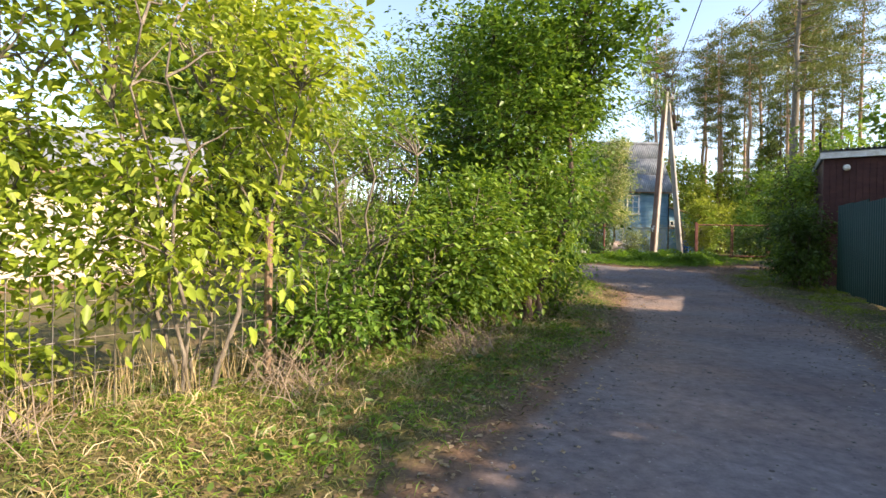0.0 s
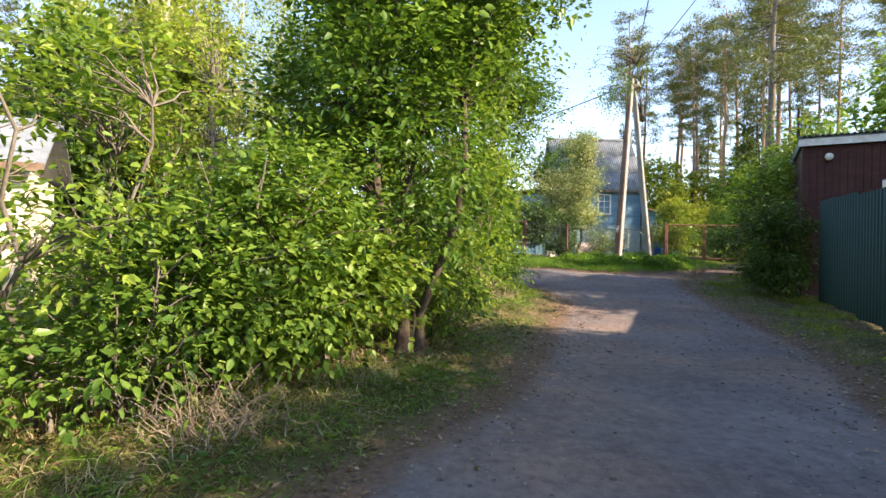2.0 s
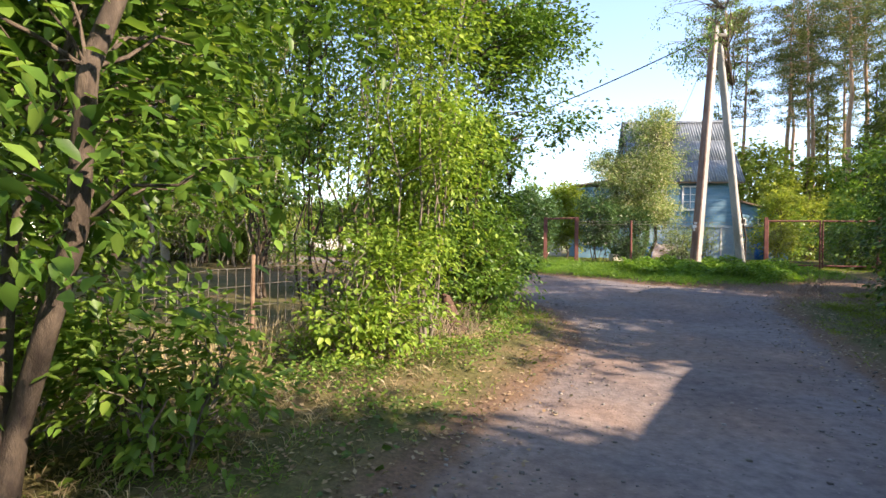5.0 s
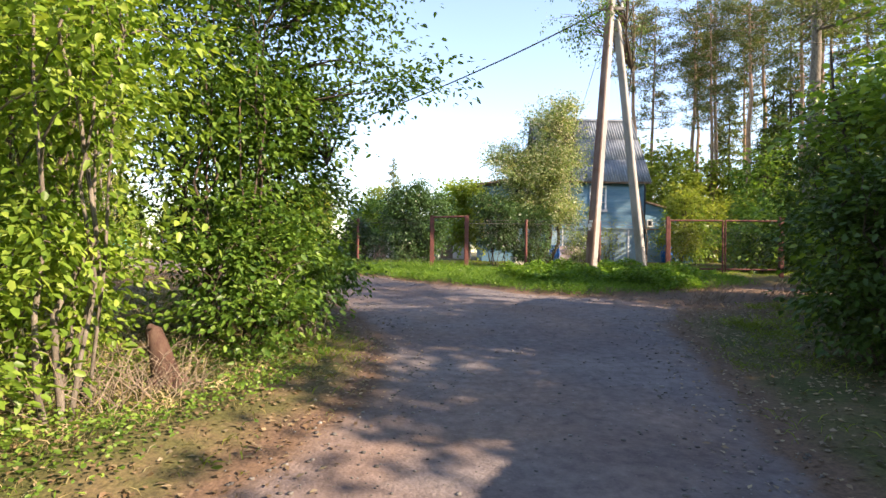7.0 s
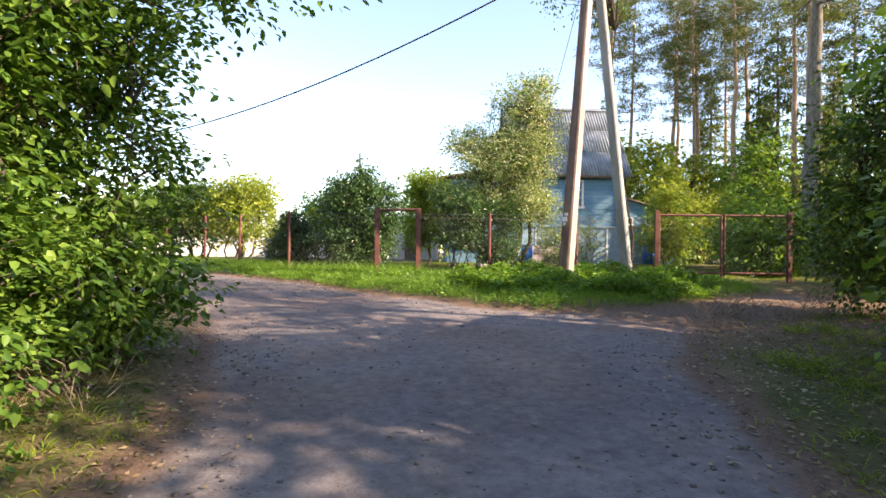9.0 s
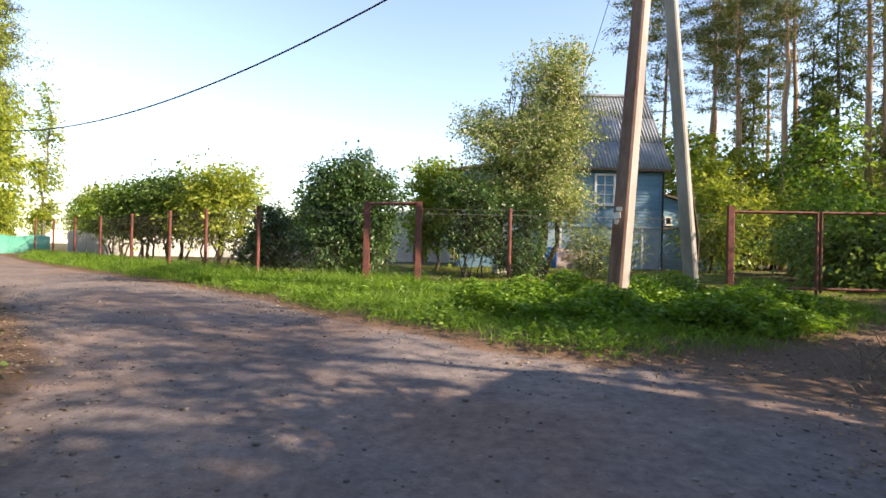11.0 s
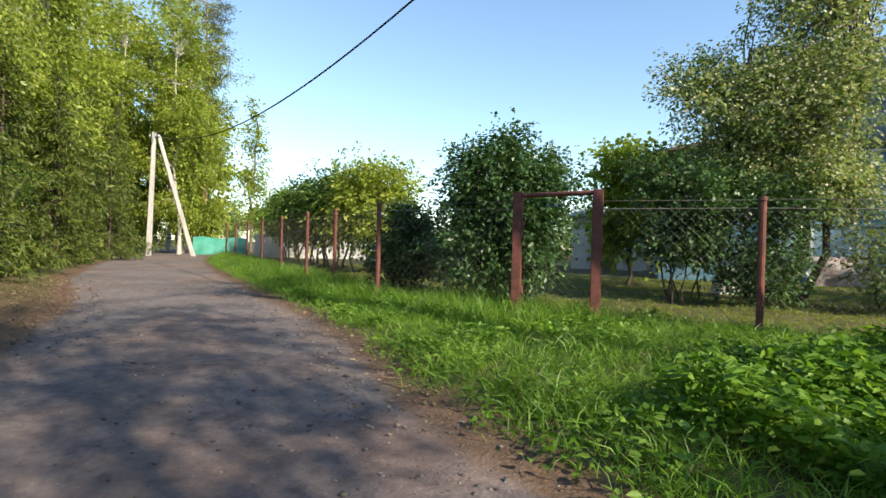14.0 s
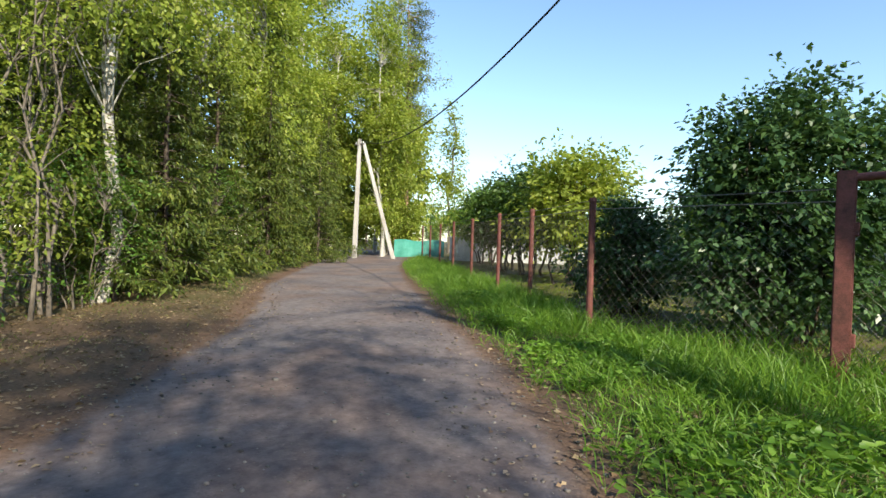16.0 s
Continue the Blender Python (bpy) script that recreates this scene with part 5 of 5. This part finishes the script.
# ---- grass, weeds and litter ----
def sow(name, label, count, zone, length, width, mat, seed, bend=0.35, lift=1.0, flat=False, lo=(-14, -2), hi=(16, 36), tuft=0, rise=0.0, oval=False):
    """Blades scattered where zone(x, y, d) gives their chance."""
    rng = np.random.default_rng(seed)
    n = count * 6
    x, y = rng.uniform(lo[0], hi[0], n), rng.uniform(lo[1], hi[1], n)
    if tuft:
        k = rng.integers(0, n // tuft, n)
        x, y = x[k] + rng.normal(0, 0.05, n), y[k] + rng.normal(0, 0.05, n)
    d = road_distance(x, y)
    keep = np.flatnonzero(rng.random(n) < zone(x, y, d))[:count]
    x, y, d = x[keep], y[keep], d[keep]
    m = len(keep)
    P = np.stack([x, y, land(x, y, d) - (0.0 if flat else 0.015)], 1)
    if flat:
        P[:, 2] += 0.006 + 0.015 * rng.random(m)
    if rise:
        P[:, 2] += rise * (0.25 + 0.75 * rng.random(m)) * (0.75 + 0.5 * np.sin(x * 3.3) * np.sin(y * 2.9))
    a = rng.random(m) * 6.283
    H = np.stack([np.cos(a), np.sin(a), np.full(m, 0.0 if flat else 1.0) * lift * (0.7 + 1.6 * rng.random(m))], 1)
    if flat:
        H[:, 2] = rng.normal(0, 0.15, m)
    s = 0.5 + 0.8 * rng.random(m)
    co, q = blades(rng, P, H, length * s, width * (0.7 + 0.6 * rng.random(m)), 0 if flat else bend, 0.4, 0.3 if flat else 0.8, oval)
    tagged(new(name, fast_mesh(name, co, q, mat)), label, "grass", kind="stuff")


def fence_y(x):
    return np.interp(x, [-12.8, -1.3, 0.4, 2.5, 5.1, 12.6, 16], [41.8, 31.75, 30.3, 28.25, 27.6, 26.6, 26.4])


def lane_top(x):
    """y of the lane's edge on the garden side."""
    return np.interp(x, [-36, -18, -10.2, -6, -2.7, 0.1, 2.4, 3.9, 5, 7.2, 8.4, 10.2, 12.6, 14.7], [60, 46, 37.7, 33.7, 30.8, 28.3, 26.5, 25, 23.7, 21.7, 21, 21.4, 23.0, 24.2])


right_verge = lambda x, y, d: ((d > 0.03) & (y > lane_top(x)) & (y < fence_y(x) + 0.4)) * np.clip(d * 1.6, 0.15, 1)
lawn = lambda x, y, d: (y > fence_y(x) + 0.2) * 1.0
left_verge = lambda x, y, d: ((d > 0.0) & (d < 3.5) & (x < np.interp(y, [0, 6, 14, 18, 22], [1.5, 3.0, 5.2, 4.8, 3.2])) & (y < lane_top(x))) * np.clip(d * 1.2, 0.06, 1)
shed_verge = lambda x, y, d: ((x > 4) & (y < 21) & (d > 0.0) & (d < 3.5)) * np.clip(d * 0.8, 0.05, 0.8)
sow("grass", "tall lush green verge grass below the garden fence", 90000, right_verge, 0.36, 0.0085, GRASS_LUSH, 1, 0.4, 1.2, lo=(-12, 20), hi=(14, 42), tuft=9)
sow("grass", "knee-high grass at the fence foot", 26000, lambda x, y, d: right_verge(x, y, d) * (y > fence_y(x) - 1.1 - 0.5 * np.sin(x * 1.7)) * (x < 6.5), 0.55, 0.009, GRASS_LUSH, 21, 0.35, 1.6, lo=(-13, 25), hi=(7, 43), tuft=10)
sow("grass", "short sunlit lawn inside the garden", 70000, lawn, 0.11, 0.010, GRASS_LAWN, 2, 0.3, lo=(-4, 26), hi=(18, 39), tuft=6)
sow("grass", "dry mixed grass along the lane", 52000, lambda x, y, d: left_verge(x, y, d) * np.where(y > 20.5, 0.2, 1.0) * np.clip(0.5 + np.sin(x * 1.7 + 1) * np.sin(y * 1.3), 0.25, 1), 0.13, 0.007, GRASS_DRY, 3, 0.4, 0.8, lo=(-9, 0), hi=(6, 30), tuft=9)
sow("grass", "green grass tufts along the lane", 22000, lambda x, y, d: left_verge(x, y, d) * np.where(y > 20.5, 0.12, 1.0) * np.clip(0.2 + np.sin(x * 2.1) * np.sin(y * 1.6 + 2), 0.03, 1), 0.13, 0.008, GRASS_LUSH, 4, 0.4, 0.9, lo=(-9, 0), hi=(6, 30), tuft=14)
sow("grass", "sparse shaded grass by the green fence", 26000, lambda x, y, d: shed_verge(x, y, d) * np.clip(0.25 + 1.3 * np.sin(x * 2.6) * np.sin(y * 1.9), 0.03, 1), 0.19, 0.009, GRASS_LAWN, 5, 0.4, 0.9, lo=(4, 2), hi=(14, 22), tuft=18)
sow("leaf_litter", "dry brown fallen leaves on the verges", 34000, lambda x, y, d: ((d > -0.5) & (d < 3.5) & ((x < 5.5) | (y < 21.5))) * np.where(d < 0, 0.25, 0.8), 0.052, 0.03, LITTER, 6, flat=True, lo=(-8, 0), hi=(15, 30))
sow("weeds", "low broad-leaved weeds around the pole foot", 27000, lambda x, y, d: (np.hypot((x - 9.8) / 2.9, (y - 24.0) / 1.8) < 1) * (d > 0.3) * 1.0, 0.085, 0.05, GRASS_LUSH, 7, 0.3, 0.12, lo=(5, 21), hi=(13, 26.5), rise=0.45, oval=True)
sow("weeds", "scattered broad-leaved weeds in the verge grass", 16000, lambda x, y, d: right_verge(x, y, d) * (np.sin(x * 1.9 + 2) * np.sin(y * 1.7) > 0.1), 0.075, 0.042, GRASS_LUSH, 8, 0.3, 0.2, lo=(-4, 20), hi=(10, 33), rise=0.22, oval=True)
sow("weeds", "low green weeds along the lane", 5000, lambda x, y, d: left_verge(x, y, d) * (np.sin(x * 2.3) * np.sin(y * 1.3 + 1) > 0.15), 0.07, 0.04, LEAF_DARK, 9, 0.3, 0.2, lo=(-6, 1), hi=(6, 22), rise=0.12, oval=True)

sow("weeds", "yellow-green weeds at the foot of the thicket", 6000, lambda x, y, d: left_verge(x, y, d) * (d > 0.5) * (np.sin(x * 3.1 + 1) * np.sin(y * 2.3) > -0.2), 0.045, 0.024, LEAF_MID, 10, 0.3, 0.5, lo=(1.2, 10.5), hi=(4.2, 16), rise=0.2, oval=True)


def by_wire(x, y, d):
    """Close to the old wire fence."""
    fx = np.interp(y, [1.4, 2.9, 4.75, 7.4, 10.0, 12.4, 14.6], [-4.6, -3.0, -1.55, -0.6, 0.2, 1.0, 1.9])
    return (np.abs(x - fx + 0.1) < 0.45) * 1.0


sow("grass", "thick mixed grass in front of the wire fence", 22000, lambda x, y, d: left_verge(x, y, d), 0.14, 0.008, GRASS_DRY, 31, 0.4, 0.8, lo=(-6, 0.5), hi=(2.5, 8), tuft=10)
sow("grass", "fresh grass in front of the wire fence", 14000, lambda x, y, d: left_verge(x, y, d), 0.16, 0.009, GRASS_LUSH, 32, 0.4, 0.8, lo=(-6, 0.5), hi=(2.5, 8), tuft=14)
sow("dry_stalks", "upright dry stalks along the old wire fence", 3800, by_wire, 0.5, 0.006, STRAW, 33, 0.1, 3.0, lo=(-5, 1), hi=(2.5, 15), tuft=5)
sow("dry_stalks", "pale dry grass under the roadside bushes", 12000, lambda x, y, d: left_verge(x, y, d) * (d > 0.9), 0.26, 0.006, STRAW, 34, 0.4, 1.0, lo=(-5, 1), hi=(5, 20), tuft=16)


def pebbles():
    """Loose stones on the lane."""
    rng = np.random.default_rng(12)
    x, y = rng.uniform(-3, 13, 60000), rng.uniform(0, 32, 60000)
    d = road_distance(x, y)
    k = (d < 0.15) & (rng.random(60000) < np.where(d > -0.8, 0.8, 0.3))
    x, y, d = x[k], y[k], d[k]
    n = len(x)
    r = 0.004 + 0.009 * rng.random(n) ** 4 + 0.010 * (rng.random(n) > 0.993)
    corner = np.array([(a, b, c) for a in (-1, 1) for b in (-1, 1) for c in (-1, 1)], float)
    co = corner[None] * r[:, None, None] * (0.75 + 0.5 * rng.random((n, 8, 3))) * np.array([1.2, 0.9, 0.6])
    co = co + np.stack([x, y, land(x, y, d) + r * 0.3], 1)[:, None]
    f = np.array([(0, 1, 3, 2), (4, 6, 7, 5), (0, 4, 5, 1), (2, 3, 7, 6), (0, 2, 6, 4), (1, 5, 7, 3)])
    q = (np.arange(n)[:, None, None] * 8 + f[None]).reshape(-1, 4)
    tagged(new("pebbles", fast_mesh("pebbles", co.reshape(-1, 3), q, STONE)), "loose grey pebbles on the gravel lane", "pebbles", kind="stuff")


STONE = leaf_material("pebble_stone", [(0.09, 0.08, 0.078), (0.15, 0.135, 0.128), (0.27, 0.25, 0.24)], 0.0, 0.8)
pebbles()


# ---- pale house beyond the left-hand fence ----
def cottage():
    c = thing("cottage", -6.3, 13.2, 0.15, "sunlit beige boarded cottage with grey sheet roof", "house", 28)
    boxed("wall", (-7.0, 0, -0.2), (0, 4.5, 2.75), BEIGE, c)
    for k in range(17):
        boxed("board", (-7.02, -0.025, 0.25 + k * 0.145), (0.02, 0.0, 0.385 + k * 0.145), BEIGE, c)
    boxed("plinth", (-7.05, -0.04, -0.2), (0.05, 0.0, 0.22), BROWN_WOOD, c)
    for s in (1, -1):
        bm = box(bmesh.new(), (-7.4, 0, 0), (0.4, 2.75, 0.06), Matrix.Translation((0, -0.4 if s > 0 else 4.9, 2.7)) @ (Matrix.Rotation(0.5, 4, "X") if s > 0 else Matrix.Translation((-7.0, 0, 0)) @ Matrix.Rotation(math.pi, 4, "Z") @ Matrix.Rotation(0.5, 4, "X")))
        part("roof_slope", bm, SLATE, c)
    boxed("fascia", (-7.4, -0.44, 2.62), (0.4, -0.41, 2.78), BROWN_WOOD, c)
    window(c, -2.6, -0.04, 1.1, 0.9, 1.0, "window", (1, 1), 0.08)
    window(c, -5.2, -0.04, 1.1, 0.9, 1.0, "window", (1, 1), 0.08)
    return c


cottage()


# ---- low wire fence on the left ----
def wire_fence():
    f = thing("wire_fence", -4.6, 1.4, ground_z(-4.6, 1.4), "old welded-wire fence with rusty posts, half overgrown", "fence")
    line = [(-4.6, 1.4), (-3.0, 2.9), (-1.55, 4.75), (-0.6, 7.4), (0.2, 10.0), (1.0, 12.4), (1.9, 14.6)]
    o = f.matrix_basis.translation
    for i, (x, y) in enumerate(line):
        z = ground_z(x, y) - o.z
        tube_post(f, x - o.x, y - o.y, z, z + (1.45 if i == 2 else 1.15), 0.07 if i == 2 else 0.05, BROWN_WOOD)
    for (ax, ay), (bx, by) in zip(line, line[1:]):
        tb = Tubes()
        za, zb = ground_z(ax, ay) - o.z, ground_z(bx, by) - o.z
        P = lambda t, h: (ax + (bx - ax) * t - o.x, ay + (by - ay) * t - o.y, za + (zb - za) * t + h + 0.02 * math.sin(t * 9 + ax))
        n = int(math.hypot(bx - ax, by - ay) / 0.12)
        for k in range(n + 1):
            tb.add([P(k / n, 0.02), P(k / n, 1.0)], 0.0042, 3)
        for h in (0.05, 0.3, 0.55, 0.8, 1.0):
            tb.add([P(t, h) for t in np.linspace(0, 1, 6)], 0.0035, 3)
        child("mesh", tb.mesh("welded_mesh", WIRE), f, "rusty welded wire mesh")
    return f


wire_fence()


BARK_STUMP = worn_material("red_brown_stump", (0.075, 0.038, 0.028), (0.12, 0.075, 0.055), 5.0, 0.9, 0.8, (4, 4, 1))


def stump():
    s = thing("tree_stump", 3.1, 14.35, ground_z(3.1, 14.35) - 0.08, "broken reddish-brown leaning tree stump", "stump")
    rng = np.random.default_rng(3)
    tb = Tubes()
    tb.add([(0.05, 0, -0.1), (0.0, 0, 0.12), (-0.06, 0, 0.35), (-0.14, 0.02, 0.55), (-0.18, 0.02, 0.6)], [0.19, 0.12, 0.095, 0.07, 0.02], 9)
    child("trunk", tb.mesh("stump", BARK_STUMP), s)
    for a in (0.4, 2.2, 4.0):
        tb = Tubes()
        tb.add(curve_points((math.cos(a) * 0.1, math.sin(a) * 0.1, 0.12), (math.cos(a) * 0.4, math.sin(a) * 0.4, -0.03), rng, 5), np.linspace(0.06, 0.02, 5), 6)
        child("root", tb.mesh("root", BARK_STUMP), s)


stump()


# ---- dead branches and dry stalks ----
def brush(x, y, n, size, seed, label, mat):
    rng = np.random.default_rng(seed)
    t = thing("brush_pile", x, y, ground_z(x, y), label, "brush")
    tb = Tubes()
    for i in range(n):
        a = rng.random() * 6.283
        base = rng.normal(0, size * 0.35, 3) * np.array([1, 1, 0])
        base[2] = 0.01
        end = base + np.array([math.cos(a) * size * 0.6, math.sin(a) * size * 0.6, size * rng.uniform(0.2, 0.9)])
        tb.add(curve_points(base, end, rng, 5, 0.1, 0.06), np.linspace(0.0045, 0.0015, 5), 4)
    tagged(child("tangle", tb.mesh("twigs", mat), t), kind="stuff")


TWIG = worn_material("dry_twig", (0.20, 0.15, 0.11), (0.31, 0.25, 0.19), 8.0, 0.9, 0.2)
brush(0.3, 5.95, 80, 0.55, 1, "dry tangled stalks under the bush", TWIG)
brush(-1.2, 4.3, 60, 0.6, 2, "dry stalks in front of the wire fence", TWIG)
brush(-2.6, 3.0, 60, 0.6, 3, "dry stalks in front of the wire fence", TWIG)
brush(3.15, 14.05, 60, 0.5, 14, "dead stalks in front of the tree stump", TWIG)
brush(2.9, 13.6, 50, 0.6, 4, "dead stalks beside the tree stump", TWIG)
brush(2.2, 12.5, 40, 0.6, 5, "dead stalks at the thicket's foot", TWIG)
brush(3.7, 16.8, 40, 0.5, 6, "dead stalks at the thicket's foot", TWIG)
brush(11.3, 21.0, 60, 0.6, 7, "dry twigs on bare earth by the entrance", TWIG)
brush(10.6, 20.2, 40, 0.5, 8, "dry twigs on bare earth by the entrance", TWIG)
brush(12.4, 20.6, 50, 0.6, 9, "dry twigs on bare earth by the entrance", TWIG)


# ---- far end of the lane ----
def netting_fence():
    f = thing("netting_fence", -19.0, 45.9, 0.95, "teal netting fence at the lane's bend", "fence", 35)
    n = 24
    for k in range(2):
        u = np.linspace(k * 1.6, k * 1.6 + 1.6, n)
        co, q = [], []
        for dy in (0.0, 0.01):
            for z in (0.0, 1.1):
                co += [(a, dy + 0.03 * math.sin(a * 7), z + (0.05 * math.sin(a * 3) if z else 0)) for a in u]
        for i in range(n - 1):
            q += [(i, i + 1, n + i + 1, n + i), (2 * n + i, 3 * n + i, 3 * n + i + 1, 2 * n + i + 1), (n + i, n + i + 1, 3 * n + i + 1, 3 * n + i)]
        child("netting", fast_mesh("netting", np.array(co), np.array(q), TEAL, True), f)
        tube_post(f, k * 1.6, 0.06, 0, 1.2, 0.06, RUST)


netting_fence()


def pale_fence():
    f = thing("board_fence", -12.5, 43.6, 0.95, "pale weathered sheet fence behind the garden trees", "fence", 28)
    for k in range(30):
        boxed("sheet", (k * 0.42, 0, 0), (k * 0.42 + 0.4, 0.02, 1.35 + 0.03 * math.sin(k * 2.1)), PALE_SHEET, f)


pale_fence()


def far_shed(x, y, turn, w, h, wall, roof, label):
    s = thing("garden_shed", x, y, 0.92, label, "shed", turn)
    boxed("wall", (0, 0, -0.1), (w, 3.0, h), wall, s)
    bm = box(bmesh.new(), (-0.2, -0.3, 0), (w + 0.2, 3.5, 0.07), Matrix.Translation((0, 0, h)) @ Matrix.Rotation(0.16, 4, "X"))
    part("roof", bm, roof, s)
    boxed("door", (w * 0.4, -0.03, 0), (w * 0.4 + 0.8, 0, 1.9), BROWN_WOOD, s)


far_shed(-1.0, 47.0, 10, 4.0, 3.2, PALE_SHEET, BLUE_PLASTIC, "garden shed with blue roof behind the bushes")
far_shed(4.0, 46.0, -5, 3.2, 2.6, BEIGE, SLATE, "pale garden shed behind the lilac bushes")


# ---- things in the garden ----
def barrel(x, y, label):
    b = thing("water_barrel", x, y, ground_z(x, y), label, "barrel")
    tb = Tubes()
    tb.add([(0, 0, 0), (0, 0, 0.02), (0, 0, 0.3), (0, 0, 0.33), (0, 0, 0.6), (0, 0, 0.63), (0, 0, 0.9), (0, 0, 0.9)], [0.05, 0.28, 0.29, 0.31, 0.31, 0.29, 0.28, 0.02], 16)
    child("body", tb.mesh("barrel", BLUE_PLASTIC), b)
    tb = Tubes()
    tb.add([(0, 0, 0.88), (0, 0, 0.93), (0, 0, 0.94)], [0.295, 0.295, 0.02], 16)
    child("rim", tb.mesh("barrel_rim", BLUE_PLASTIC), b)


barrel(11.6, 39.2, "blue plastic water barrel by the house wall")
barrel(18.2, 40.2, "blue plastic barrel beside the lean-to")


def covered_heap():
    h = thing("covered_heap", 12.6, 39.6, ground_z(12.6, 39.6), "heap under crumpled brown and white tarpaulin", "tarpaulin")
    n, k = 28, 12
    co, q = [], []
    rng = np.random.default_rng(9)
    for j in range(k + 1):
        v = j / k
        for i in range(n):
            a = i / n * 6.283
            r = math.cos(v * 1.5) ** 0.6
            w = 1 + 0.10 * math.sin(a * 5 + v * 6) + 0.06 * rng.normal()
            co.append((math.cos(a) * 1.35 * r * w, math.sin(a) * 0.6 * r * w, 0.85 * math.sin(v * 1.57) * (1 + 0.08 * math.sin(a * 3))))
    for j in range(k):
        for i in range(n):
            q.append((j * n + i, j * n + (i + 1) % n, (j + 1) * n + (i + 1) % n, (j + 1) * n + i))
    child("cover", fast_mesh("tarpaulin", np.array(co), np.array(q), TARP, True), h)


covered_heap()


def planter():
    p = thing("planter", 8.9, 33.6, ground_z(8.9, 33.6), "small white garden planter box with leaves", "planter", 20)
    for lo, hi in (((-0.35, -0.2, 0), (0.35, -0.17, 0.35)), ((-0.35, 0.17, 0), (0.35, 0.2, 0.35)), ((-0.35, -0.17, 0), (-0.32, 0.17, 0.35)), ((0.32, -0.17, 0), (0.35, 0.17, 0.35))):
        boxed("side", lo, hi, WHITE_PAINT, p)
    rng = np.random.default_rng(4)
    P = rng.uniform((-0.3, -0.15, 0.25), (0.3, 0.15, 0.3), (220, 3))
    co, q = blades(rng, P, rng.normal(0, 0.35, (220, 3)) + np.array([0, 0, 1.0]), 0.45, 0.04, 0.15)
    child("leaves", fast_mesh("planter_leaves", co, q, GRASS_LUSH), p)


planter()


def pole_notice():
    n = thing("paper_notice", 9.44 + 0.10 - 0.099, 24.1 - 0.0 - 0.105, ground_z(9.4, 24.1) + 1.45, "torn white paper scraps glued to the pole", "notice", -46)
    for k, (x, z, w, h) in enumerate(((-0.02, 0.0, 0.12, 0.10), (0.01, 0.12, 0.09, 0.06), (-0.03, -0.09, 0.06, 0.07))):
        boxed("scrap", (x - w / 2, -0.004 - 0.001 * k, z), (x + w / 2, 0.0, z + h), WHITE_PAINT, n, m=Matrix.Rotation(0.1 * (k - 1), 4, "Y"))


pole_notice()
